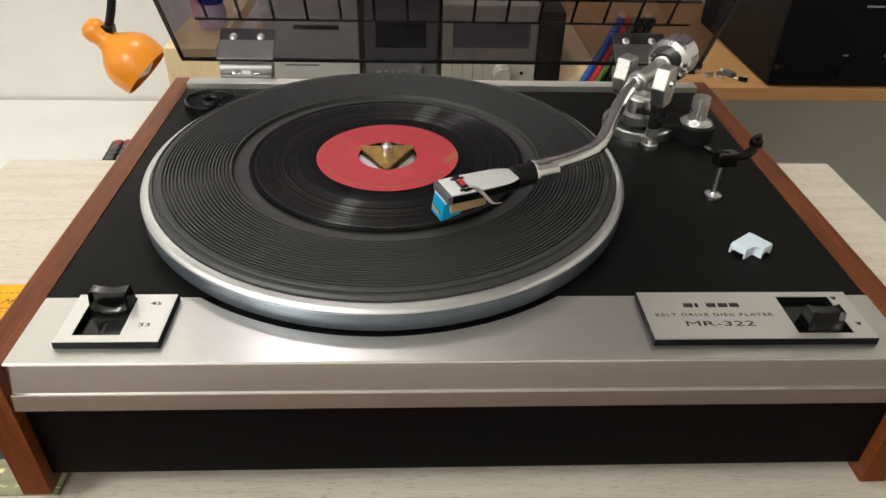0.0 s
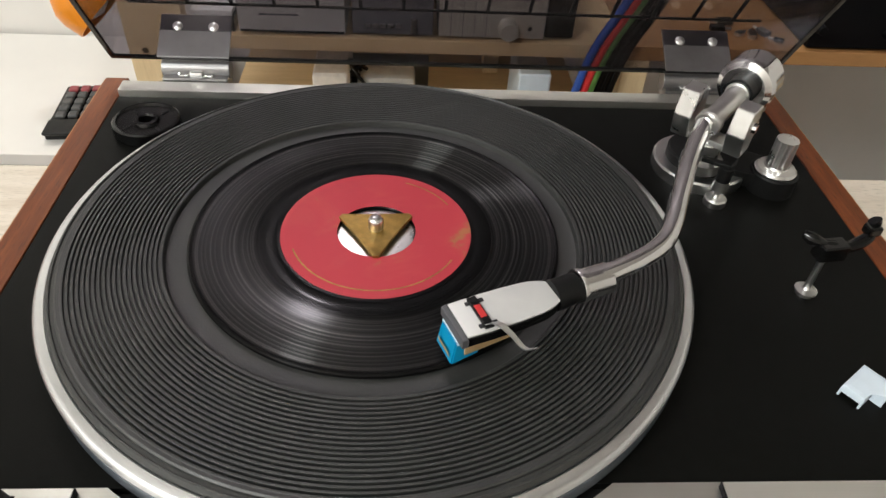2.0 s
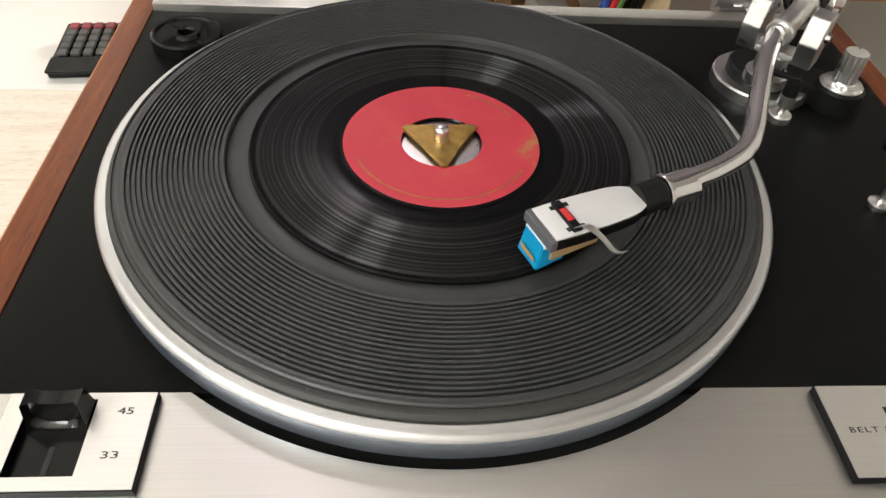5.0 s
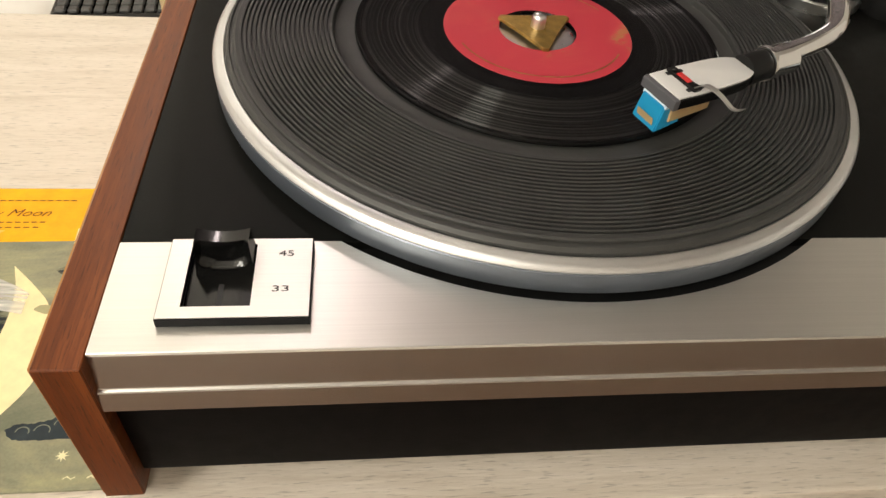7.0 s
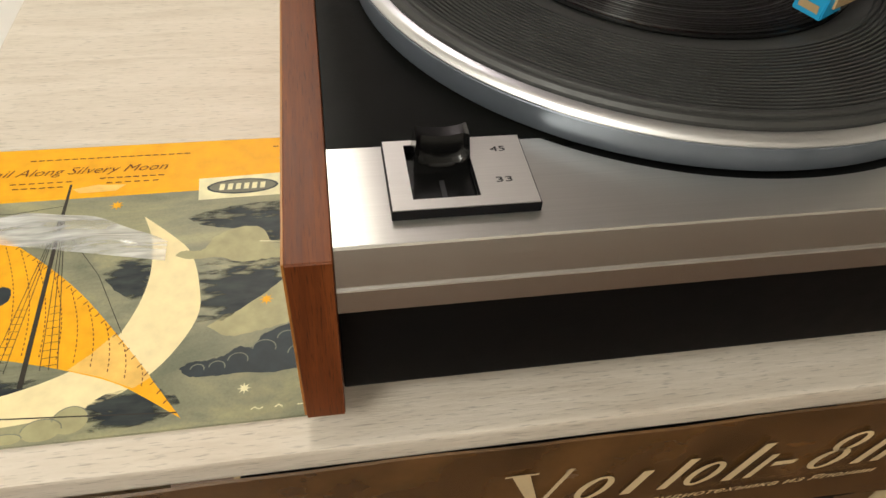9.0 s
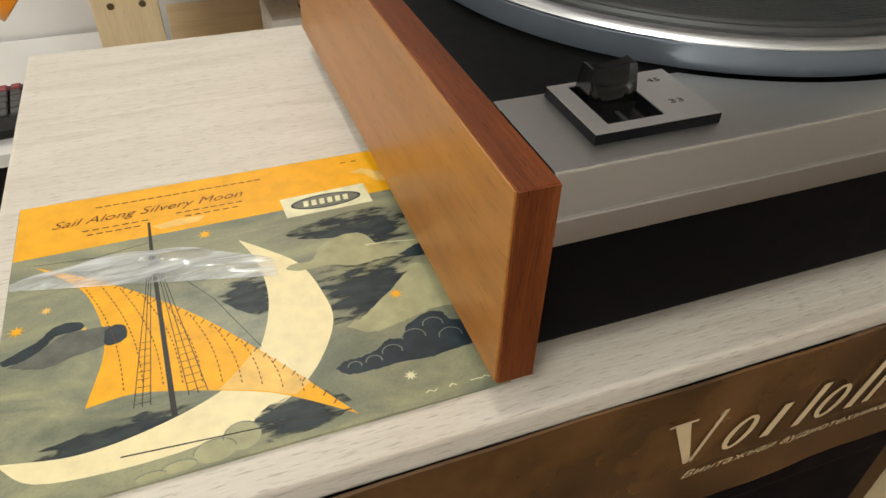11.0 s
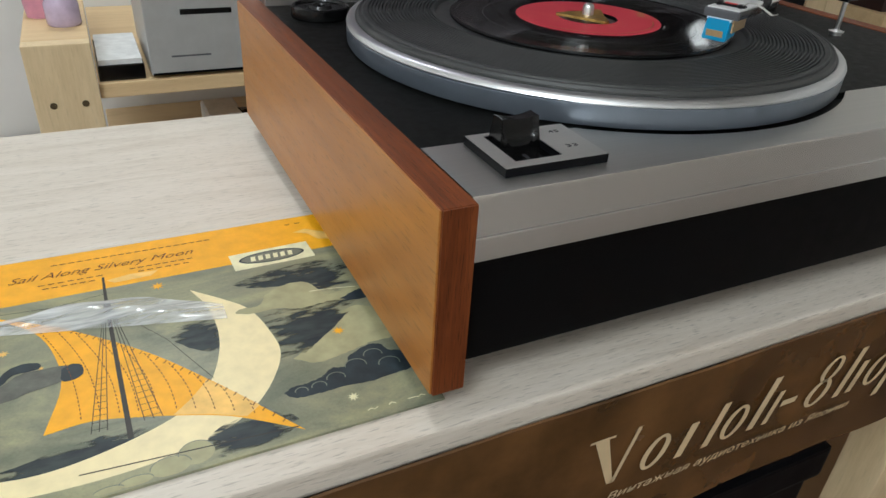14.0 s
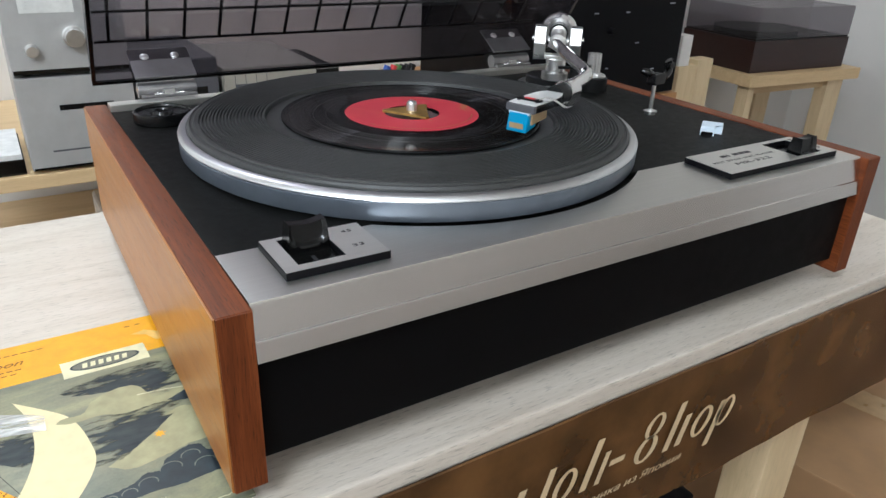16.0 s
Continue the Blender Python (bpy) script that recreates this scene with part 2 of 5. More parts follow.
def part(name, bm, material, parent, label=""):
    me = bpy.data.meshes.new(name)
    bmesh.ops.recalc_face_normals(bm, faces=bm.faces)
    bm.to_mesh(me)
    bm.free()
    me.materials.append(material)
    ob = new(name, me)
    if parent:
        ob.parent = parent
    if label:
        ob["label"] = label
    return ob


def smooth(ob, angle=35):
    me = ob.data
    me.shade_smooth()
    me.set_sharp_from_angle(angle=radians(angle))
    return ob


def thing(name, label, category, group="", m=None):
    ob = new(name)
    ob.empty_display_size = 0.02
    if m:
        ob.matrix_world = m
    return tagged(ob, label, category, group)


def box(x0, x1, y0, y1, z0, z1, bevel=0.0, seg=2, bm=None, m=None):
    bm = bm or bmesh.new()
    mat = Matrix.Translation(((x0 + x1) / 2, (y0 + y1) / 2, (z0 + z1) / 2)) @ Matrix.Diagonal((x1 - x0, y1 - y0, z1 - z0, 1))
    r = bmesh.ops.create_cube(bm, size=1, matrix=(m or Matrix()) @ mat)
    if bevel:
        edges = list({e for v in r["verts"] for e in v.link_edges})
        bmesh.ops.bevel(bm, geom=edges, offset=bevel, segments=seg, affect="EDGES", profile=0.7)
    return bm


def rod(p0, p1, r0, r1=None, seg=24, bm=None, bevel=0.0):
    """A straight round bar or cone between two points."""
    bm = bm or bmesh.new()
    a, b = Vector(p0), Vector(p1)
    d = b - a
    m = Matrix.Translation((a + b) / 2) @ d.to_track_quat("Z", "Y").to_matrix().to_4x4()
    r = bmesh.ops.create_cone(bm, cap_ends=True, segments=seg, radius1=r0, radius2=r0 if r1 is None else r1, depth=d.length, matrix=m)
    if bevel:
        rims = [e for e in {e for v in r["verts"] for e in v.link_edges} if any(len(f.verts) > 4 for f in e.link_faces)]
        bmesh.ops.bevel(bm, geom=rims, offset=bevel, segments=2, affect="EDGES", profile=0.7)
    return bm


def lathe(profile, seg=96, bm=None, m=None, closed=False):
    """Turns (radius, height) pairs about the z axis."""
    bm = bm or bmesh.new()
    m = m or Matrix()
    rings = []
    for r, z in profile:
        if r < 1e-6:
            rings.append([bm.verts.new(m @ Vector((0, 0, z)))])
        else:
            rings.append([bm.verts.new(m @ Vector((r * math.cos(2 * math.pi * i / seg), r * math.sin(2 * math.pi * i / seg), z))) for i in range(seg)])
    pairs = list(zip(rings, rings[1:])) + ([(rings[-1], rings[0])] if closed else [])
    for a, b in pairs:
        for i in range(seg):
            j = (i + 1) % seg
            if len(a) == 1 and len(b) > 1:
                bm.faces.new((a[0], b[i], b[j]))
            elif len(b) == 1 and len(a) > 1:
                bm.faces.new((a[i], a[j], b[0]))
            elif len(a) > 1:
                bm.faces.new((a[i], a[j], b[j], b[i]))
    return bm


def smooth_path(points, steps=8):
    """A Catmull-Rom line through the points."""
    pts = [Vector(p) for p in points]
    pts = [pts[0] * 2 - pts[1]] + pts + [pts[-1] * 2 - pts[-2]]
    out = []
    for a, b, c, d in zip(pts, pts[1:], pts[2:], pts[3:]):
        for i in range(steps):
            t = i / steps
            out.append(0.5 * (2 * b + (c - a) * t + (2 * a - 5 * b + 4 * c - d) * t * t + (3 * b - a - 3 * c + d) * t ** 3))
    return out + [pts[-2]]


def sweep(points, radius, seg=14, bm=None):
    """A round tube along a line of points."""
    bm = bm or bmesh.new()
    pts = [Vector(p) for p in points]
    rings, up = [], None
    for i, p in enumerate(pts):
        d = (pts[min(i + 1, len(pts) - 1)] - pts[max(i - 1, 0)]).normalized()
        if up is None:
            up = d.orthogonal().normalized()
        up = (up - d * up.dot(d)).normalized()
        side = d.cross(up)
        r = radius(i / (len(pts) - 1)) if callable(radius) else radius
        rings.append([bm.verts.new(p + r * (math.cos(2 * math.pi * k / seg) * up + math.sin(2 * math.pi * k / seg) * side)) for k in range(seg)])
    for a, b in zip(rings, rings[1:]):
        for k in range(seg):
            bm.faces.new((a[k], a[(k + 1) % seg], b[(k + 1) % seg], b[k]))
    bm.faces.new(rings[0][::-1])
    bm.faces.new(rings[-1])
    return bm


def prism(outline, z0, z1, bm=None, m=None, bevel=0.0):
    """An outline in x and y, raised from z0 to z1."""
    bm = bm or bmesh.new()
    m = m or Matrix()
    low = [bm.verts.new(m @ Vector((x, y, z0))) for x, y in outline]
    high = [bm.verts.new(m @ Vector((x, y, z1))) for x, y in outline]
    n = len(outline)
    faces = [bm.faces.new(low[::-1]), bm.faces.new(high)]
    for i in range(n):
        faces.append(bm.faces.new((low[i], low[(i + 1) % n], high[(i + 1) % n], high[i])))
    if bevel:
        bmesh.ops.bevel(bm, geom=list(faces[1].edges), offset=bevel, segments=2, affect="EDGES", profile=0.7)
    return bm


def ring_plate(outer, hole, z0, z1, bm=None):
    """A rectangular plate (x0, x1, y0, y1) with a rectangular hole through it."""
    bm = bm or bmesh.new()

    def corners(r, z):
        x0, x1, y0, y1 = r
        return [bm.verts.new((x, y, z)) for x, y in ((x0, y0), (x1, y0), (x1, y1), (x0, y1))]
    a, b, c, d = corners(outer, z1), corners(hole, z1), corners(outer, z0), corners(hole, z0)
    for i in range(4):
        j = (i + 1) % 4
        bm.faces.new((a[i], a[j], b[j], b[i]))
        bm.faces.new((c[i], d[i], d[j], c[j]))
        bm.faces.new((a[i], c[i], c[j], a[j]))
        bm.faces.new((b[i], b[j], d[j], d[i]))
    return bm


def lettering(name, text, size, m, material, parent, depth=0.00012, label="", shear=0.0, width=0.0, spacing=1.0, bold=0.0):
    """Raised print in the built-in typeface, centred, as a mesh."""
    cu = bpy.data.curves.new(name, "FONT")
    cu.body, cu.size, cu.extrude, cu.shear = text, size, depth, shear
    cu.align_x, cu.align_y, cu.space_character, cu.offset = "CENTER", "CENTER", spacing, bold
    cu.resolution_u = 3
    tmp = new(name + "_curve", cu)
    me = bpy.data.meshes.new_from_object(tmp.evaluated_get(bpy.context.evaluated_depsgraph_get()))
    bpy.data.objects.remove(tmp)
    if width and me.vertices:
        xs = [v.co.x for v in me.vertices]
        f = width / (max(xs) - min(xs))
        for v in me.vertices:
            v.co.x *= f
    me.transform(m)
    me.materials.clear()
    me.materials.append(material)
    ob = new(name, me)
    ob.parent = parent
    if label:
        ob["label"] = label
    return ob

# ---------------------------------------------------------------- room
def structure(name, bm, material, label):
    return tagged(part(name, bm, material, None), label, name.split("_")[0], "", "structure")


FLOOR_Z = -0.74
structure("floor", box(-2.2, 2.4, -1.8, 1.20, FLOOR_Z - 0.05, FLOOR_Z), M_FLOOR, "brown laminate floor of a living room")
structure("wall_north", box(-2.2, 2.4, 1.20, 1.30, FLOOR_Z, 1.96), M_WALL, "plain white painted wall behind the shelf")
structure("wall_south", box(-2.2, 2.4, -1.9, -1.8, FLOOR_Z, 1.96), M_ROOM, "plain cream painted wall")
structure("wall_west", box(-2.3, -2.2, -1.8, 1.20, FLOOR_Z, 1.96), M_WALL, "plain white painted wall")
structure("wall_east", box(2.4, 2.5, -1.8, 1.20, FLOOR_Z, 1.96), M_WALL, "plain white painted wall")
structure("ceiling", box(-2.3, 2.5, -1.9, 1.30, 1.96, 2.04), M_CEILING, "plain white ceiling")

# ---------------------------------------------------------------- table
TX0, TX1, TY0, TY1 = -0.3745, 0.4390, -0.1850, 0.2130
table = thing("table", "small pale oak table with a brown printed banner on its front", "table")
smooth(part("tabletop", box(TX0, TX1, TY0, TY1, -0.0145, 0.0, 0.0030, 4), M_TABLE, table, "pale oak laminate tabletop"))
for lx in (TX0 + 0.04, 0.30):
    for ly in (TY0 + 0.035, TY1 - 0.06):
        part("leg", box(lx, lx + 0.055, ly, ly + 0.04, FLOOR_Z, -0.0146, 0.002), M_PINE_V, table, "pale pine leg")
part("stretcher", box(TX0 + 0.095, 0.30, TY1 - 0.05, TY1 - 0.025, -0.09, -0.0146, 0.002), M_PINE, table)
# ---------------------------------------------------------------- turntable
ZA, ZD = 0.1005, 0.0998
XL, XR = -0.1699, 0.2588
tt = thing("turntable", "silver and black belt drive record player with teak end panels", "turntable")
for side_x, out in ((XL - 0.0002, -1), (XR + 0.0002, 1)):
    xs = sorted((side_x, side_x + out * 0.0148))
    panel = smooth(part("end_panel", box(xs[0], xs[1], -0.1772, 0.174, 0.0130, 0.1004, 0.0010, 3), M_END, tt, "dark teak end panel"))
    vx = sorted((side_x + out * 0.0146, side_x + out * 0.0156))
    part("edge_band", box(xs[0] + 0.0003, xs[1] - 0.0003, -0.1777, -0.1771, 0.0134, 0.1000, 0.0002), M_END_UP, panel, "dark teak front edge")
    part("veneer", box(vx[0], vx[1], -0.1766, 0.1734, 0.0136, 0.0998, 0.0004), M_VENEER, panel, "orange-brown teak veneer")
part("chassis", box(XL, XR, -0.1713, 0.170, 0.0220, 0.0950, 0.001), M_FRONT, tt, "black covered plinth body")
part("deck", box(XL, XR, -0.1240, 0.1508, 0.0952, ZD, 0.0004), M_DECK, tt, "matt black vinyl deck")
part("deck_recess", box(XL, XR, -0.1680, -0.1242, 0.0952, 0.0962), M_MATT, tt)


def front_panel():
    """Aluminium top with a round notch for the platter, folded down over the front."""
    bm = bmesh.new()
    r, yb, yf = 0.1548, -0.1242, -0.1714
    xe = math.sqrt(r * r - yb * yb)
    a0 = math.atan2(yb, -xe)
    a1 = math.atan2(yb, xe)
    a0 = a0 if a0 < 0 else a0 - 2 * math.pi
    arc = [(r * math.cos(a0 + (a1 - a0) * i / 48), r * math.sin(a0 + (a1 - a0) * i / 48)) for i in range(49)]
    back = [(XL, yb)] + arc + [(XR, yb)]
    z0 = 0.0964
    top = [bm.verts.new((x, y, ZA)) for x, y in back]
    low = [bm.verts.new((x, y, z0)) for x, y in back]
    front = [bm.verts.new((x, yf, ZA)) for x, y in back]
    for i in range(len(back) - 1):
        bm.faces.new((front[i], front[i + 1], top[i + 1], top[i]))
        bm.faces.new((top[i], top[i + 1], low[i + 1], low[i]))
    bm.faces.new(front + [bm.verts.new((XR, -0.1718, 0.1003)), bm.verts.new((XL, -0.1718, 0.1003))])
    return bm


def front_trim():
    """The sheet's folded front: two sloping bands with a fine raised edge between them."""
    bm = bmesh.new()
    prof = [(-0.1718, 0.1003), (-0.1722, 0.0996), (-0.1746, 0.0846), (-0.1755, 0.0842), (-0.1757, 0.0836), (-0.1768, 0.0748), (-0.1764, 0.0744), (-0.1716, 0.0744)]
    rows = [[bm.verts.new((x, y, z)) for x in (XL, XR)] for y, z in prof]
    for a, b in zip(rows, rows[1:]):
        bm.faces.new((a[0], a[1], b[1], b[0]))
    return bm


part("front_panel", front_panel(), M_ALU, tt, "brushed aluminium control panel")
part("front_trim", front_trim(), M_TRIM, tt, "brushed aluminium front trim")
part("rear_strip", box(XL, XR, 0.1510, 0.1630, 0.0952, 0.1046, 0.0006), M_ALU, tt, "brushed aluminium rear strip")
part("rear_board", box(XL, XR, 0.1632, 0.170, 0.0952, 0.0990), M_FRONT, tt)

# speed selector
sp = part("speed_plate", ring_plate((-0.1519, -0.1030, -0.1632, -0.1276), (-0.1448, -0.1222, -0.1584, -0.1302), 0.0926, 0.0962), M_NIGHT, tt, "black edged selector plate")
part("plate_face", ring_plate((-0.1516, -0.1034, -0.1628, -0.1279), (-0.1446, -0.1224, -0.1582, -0.1304), 0.0962, 0.0966), M_PLATE, sp, "brushed aluminium plate face")
part("slot", box(-0.1446, -0.1224, -0.1582, -0.1304, 0.0926, 0.0930), M_BLACK, sp, "black recess")
part("slot_line", box(-0.1342, -0.1325, -0.157, -0.146, 0.0930, 0.0932), M_INK, sp)
lettering("speed_mark", "45", 0.0036, pose(-0.1120, -0.1352, 0.0966), M_INK, sp, width=0.0052)
lettering("speed_mark", "33", 0.0036, pose(-0.1131, -0.1512, 0.0966), M_INK, sp, width=0.0054)


def rocker(x0, x1, y0, y1, z0, z1):
    """A push knob with flared foot, a dished front and a top that sags between its two horns."""
    bm = bmesh.new()
    nx, nz = 20, 14
    cx, hw = (x0 + x1) / 2, (x1 - x0) / 2

    def at(u, v, back):
        half = hw * (1.0 - 0.10 * v)
        sag = 0.0016 * (1 - u * u) * v
        z = z0 + (z1 - z0) * v - sag
        lean = 0.0022 * v
        if back:
            return (cx + half * u, y1 - (y1 - y0 - 0.0092) * v, z)
        d = max(abs(u) ** 4 + (abs(1 - v) * 1.30) ** 4, 0.0)
        dish = 0.0020 * max(0.0, min(1.0, (0.80 - d) / 0.35)) ** 0.7
        return (cx + half * u, y0 + lean + dish, z)

    sheets = []
    for back in (False, True):
        sheets.append([[bm.verts.new(at(-1 + 2 * i / nx, k / nz, back)) for i in range(nx + 1)] for k in range(nz + 1)])
    for sheet in sheets:
        for a, b in zip(sheet, sheet[1:]):
            for i in range(nx):
                bm.faces.new((a[i], a[i + 1], b[i + 1], b[i]))
    f, g = sheets
    for i in range(nx):
        bm.faces.new((f[-1][i], f[-1][i + 1], g[-1][i + 1], g[-1][i]))
        bm.faces.new((f[0][i], f[0][i + 1], g[0][i + 1], g[0][i]))
    for k in range(nz):
        bm.faces.new((f[k][0], f[k + 1][0], g[k + 1][0], g[k][0]))
        bm.faces.new((f[k][-1], f[k + 1][-1], g[k + 1][-1], g[k][-1]))
    bmesh.ops.recalc_face_normals(bm, faces=bm.faces[:])
    return bm


smooth(part("speed_knob", rocker(-0.1424, -0.1226, -0.1418, -0.1308, 0.0930, 0.1068), M_BLACK, sp, "glossy black scooped knob"), 35)

sp.location = (0.0011, 0.0012, 0.0080)

# play lever and type plate
tp = part("type_plate", ring_plate((0.1316, 0.2425, -0.1640, -0.1278), (0.2040, 0.2320, -0.1602, -0.1318), 0.0926, 0.0962), M_NIGHT, tt, "black edged type plate")
part("plate_face", ring_plate((0.1319, 0.2422, -0.1637, -0.1281), (0.2042, 0.2318, -0.1600, -0.1320), 0.0962, 0.0966), M_PLATE, tp, "brushed aluminium plate face")
part("slot", box(0.2042, 0.2318, -0.1600, -0.1320, 0.0926, 0.0930), M_BLACK, tp, "black recess")
smooth(part("lever_knob", rocker(0.2085, 0.2265, -0.1596, -0.1480, 0.0930, 0.1068), M_BLACK, tp, "glossy black scooped lever knob"), 35)
for i in range(5):
    x = 0.1533 + i * 0.0060
    part("brand_bar", box(x, x + (0.0016 if i == 1 else 0.0048), -0.1402, -0.1372, 0.0966, 0.09680), M_INK, tp, "black brand mark")
lettering("type_line", "BELT DRIVE DISC PLAYER", 0.0031, pose(0.1668, -0.1462, 0.0966), M_INK, tp, width=0.0600, spacing=1.25)
lettering("type_number", "MR-322", 0.0052, pose(0.1675, -0.1530, 0.0966), M_INK, tp, width=0.0345)
for tx, ty in ((0.2345, -0.1335), (0.2375, -0.1535)):
    part("pointer_mark", prism([(tx - 0.0016, ty + 0.001), (tx, ty - 0.0014), (tx + 0.0016, ty + 0.001)], 0.0966, 0.09680), M_INK, tp)

tp.location = (0.0009, 0.0016, 0.0080)

# platter
pl = part("platter", lathe([(0.0, 0.1003), (0.1492, 0.1003), (0.1510, 0.1008), (0.1516, 0.1018), (0.1518, 0.1108), (0.1512, 0.1114), (0.0, 0.1114)], 180), M_SIDE, tt, "blue-grey satin platter side")
smooth(pl, 30)
smooth(part("rim_ring", lathe([(0.1440, 0.1116), (0.1508, 0.1113), (0.1517, 0.1115), (0.1519, 0.1121), (0.1512, 0.1134), (0.1502, 0.1142), (0.1496, 0.1145), (0.1468, 0.1149), (0.1462, 0.1145), (0.1460, 0.1130)], 180, closed=True), M_RIM, pl, "bright turned rim ring"), 24)

MAT = 0.1183


def mat_profile():
    """Smooth middle, a shallow well for small records, a ribbed band and a grooved border."""
    low = MAT - 0.0029
    prof = [(0.0, low), (0.0900, low), (0.0955, low - 0.0003), (0.0968, low + 0.0002), (0.0974, MAT - 0.0004), (0.0979, MAT), (0.0990, MAT)]
    r, pitch = 0.0992, 0.00213
    while r < 0.1385:
        prof += [(r, MAT), (r + 0.0002, MAT - 0.0016), (r + 0.0009, MAT - 0.0016), (r + 0.0011, MAT), (r + 0.0019, MAT + 0.0001)]
        r += pitch
    return prof + [(0.1396, MAT), (0.1412, MAT + 0.0002), (0.1420, MAT - 0.0003), (0.1423, MAT - 0.0012), (0.1437, MAT - 0.0013), (0.1441, MAT - 0.0006), (0.1449, MAT - 0.0008), (0.1460, MAT - 0.0022), (0.1461, 0.1140)]


smooth(part("platter_mat", lathe(mat_profile(), 200), M_RUBBER, pl, "ribbed black rubber mat"), 25)
smooth(part("hub", lathe([(0.0, 0.1160), (0.0165, 0.1160), (0.0183, 0.1158), (0.0183, 0.1152)], 48), M_SATIN, pl, "bright metal hub"))
smooth(part("spindle", lathe([(0.0036, 0.1156), (0.0036, 0.1240), (0.0031, 0.1255), (0.0018, 0.1263), (0.0, 0.1265)], 28), M_SATIN, pl, "steel spindle"), 50)

# tonearm: pivot, tube, head
head_m = Matrix.Translation((0.0334, -0.0768, 0.1362)) @ Matrix.Rotation(radians(22.5), 4, "Z")
PIV = Vector((0.1820, 0.0660, 0.1470))
BACK = Vector((0.66, 0.75, 0.03)).normalized()
arm_pts = smooth_path([(0.0840, -0.0560, 0.1366), (0.0977, -0.0508, 0.1385), (0.1140, -0.0425, 0.1397), (0.1262, -0.0330, 0.1405), (0.1345, -0.0200, 0.1415),
                       (0.1435, 0.0005, 0.1430), (0.1583, 0.0321, 0.1450), (0.1716, 0.0556, 0.1465)], 8)
arm = smooth(part("tonearm", sweep(arm_pts, 0.0046, 18), M_CHROME, tt, "curved chrome tonearm tube"), 60)


def local(bm):
    bmesh.ops.transform(bm, matrix=head_m, verts=bm.verts)
    return bm


def shell_outline():
    side = [(0.0, -0.0098), (0.0120, -0.0101), (0.0240, -0.0099), (0.0330, -0.0094)]
    tip = [(0.0330 + 0.0140 * math.cos(a), 0.0092 * math.sin(a)) for a in [radians(v) for v in range(-75, 76, 15)]]
    return side + tip + [(x, -y) for x, y in side[::-1]]


smooth(part("headshell", local(prism([(x * 1.0, y * 1.02) for x, y in shell_outline()], -0.0030, 0.0012, bevel=0.0006)), M_BLACK, arm, "black underside of the headshell"), 30)
smooth(part("headshell_top", local(prism([(x * 0.99 + 0.0008, y * 0.95) for x, y in shell_outline()], 0.0012, 0.0019, bevel=0.0003)), M_HEAD, arm, "silver headshell top"), 30)
part("headshell_nose", local(prism([(-0.0018, -0.0102), (0.0008, -0.0102), (0.0008, 0.0102), (-0.0018, 0.0096)], -0.0030, 0.0014, bevel=0.0005)), M_GREY, arm, "grey nose edge")
for sy in (-0.0063, 0.0063):
    part("slot", local(box(0.0070, 0.0150, sy - 0.0010, sy + 0.0010, 0.0018, 0.0021, 0.0004)), M_INK, arm)
    smooth(part("screw", local(rod((0.0105, sy, 0.0019), (0.0105, sy, 0.0036), 0.0017, seg=12)), M_MATT, arm, "black cartridge screw"))
part("clamp_bar", local(box(0.0085, 0.0125, -0.0085, 0.0085, 0.0020, 0.0032, 0.0005)), M_MATT, arm, "black clamp bar")
part("red_window", local(box(0.0092, 0.0118, -0.0034, 0.0034, 0.0032, 0.0036, 0.0002)), M_RED, arm, "red window")
lift = smooth_path([(0.0105, -0.0075, 0.0034), (0.0130, -0.0098, 0.0048), (0.0160, -0.0150, 0.0030), (0.0190, -0.0205, -0.0005), (0.0225, -0.0225, -0.0005)], 6)
bm = bmesh.new()
prev = None
for i, p in enumerate(lift):
    w = 0.0017 - 0.0007 * min(1, i / 14) + (0.0006 if i > len(lift) - 5 else 0)
    row = [bm.verts.new(p + Vector(o)) for o in ((-w, 0, 0), (w, 0, 0), (w, 0, 0.0006), (-w, 0, 0.0006))]
    if prev:
        for k in range(4):
            bm.faces.new((prev[k], prev[(k + 1) % 4], row[(k + 1) % 4], row[k]))
    else:
        bm.faces.new(row)
    prev = row
bm.faces.new(prev[::-1])
smooth(part("finger_lift", local(bm), M_SATIN, arm, "bent bright finger lift"), 40)
smooth(part("neck", local(rod((0.0440, 0, -0.0012), (0.0555, 0, -0.0004), 0.0068, 0.0064, 28)), M_MATT, arm, "black headshell neck"), 50)
smooth(part("lock_ring", local(lathe([(0.0, 0.0), (0.0074, 0.0), (0.0077, 0.0006), (0.0077, 0.0018), (0.0070, 0.0022), (0.0070, 0.0150), (0.0066, 0.0156), (0.0, 0.0156)], 32, None,
                               Matrix.Translation((0.0555, 0, -0.0004)) @ Matrix.Rotation(radians(90), 4, "Y"))), M_CHROME, arm, "chrome locking collar"), 30)
# cartridge
smooth(part("cartridge", local(prism([(0.0010, -0.0078), (0.0235, -0.0060), (0.0235, 0.0060), (0.0010, 0.0078)], -0.0105, -0.0030, bevel=0.0008)), M_CREAM, arm, "cream cartridge body"), 30)
bm = bmesh.new()
stylus = [(-0.0025, -0.0030), (0.0066, -0.0040), (0.0078, -0.0125), (-0.0045, -0.0150)]
lo = [bm.verts.new((x, -0.0066 - (0.0005 if z < -0.01 else 0), z)) for x, z in stylus]
hi = [bm.verts.new((x, 0.0066 + (0.0005 if z < -0.01 else 0), z)) for x, z in stylus]
bm.faces.new(lo)
bm.faces.new(hi[::-1])
for i in range(4):
    bm.faces.new((lo[i], hi[i], hi[(i + 1) % 4], lo[(i + 1) % 4]))
bmesh.ops.bevel(bm, geom=list(bm.edges), offset=0.0005, segments=2, affect="EDGES")
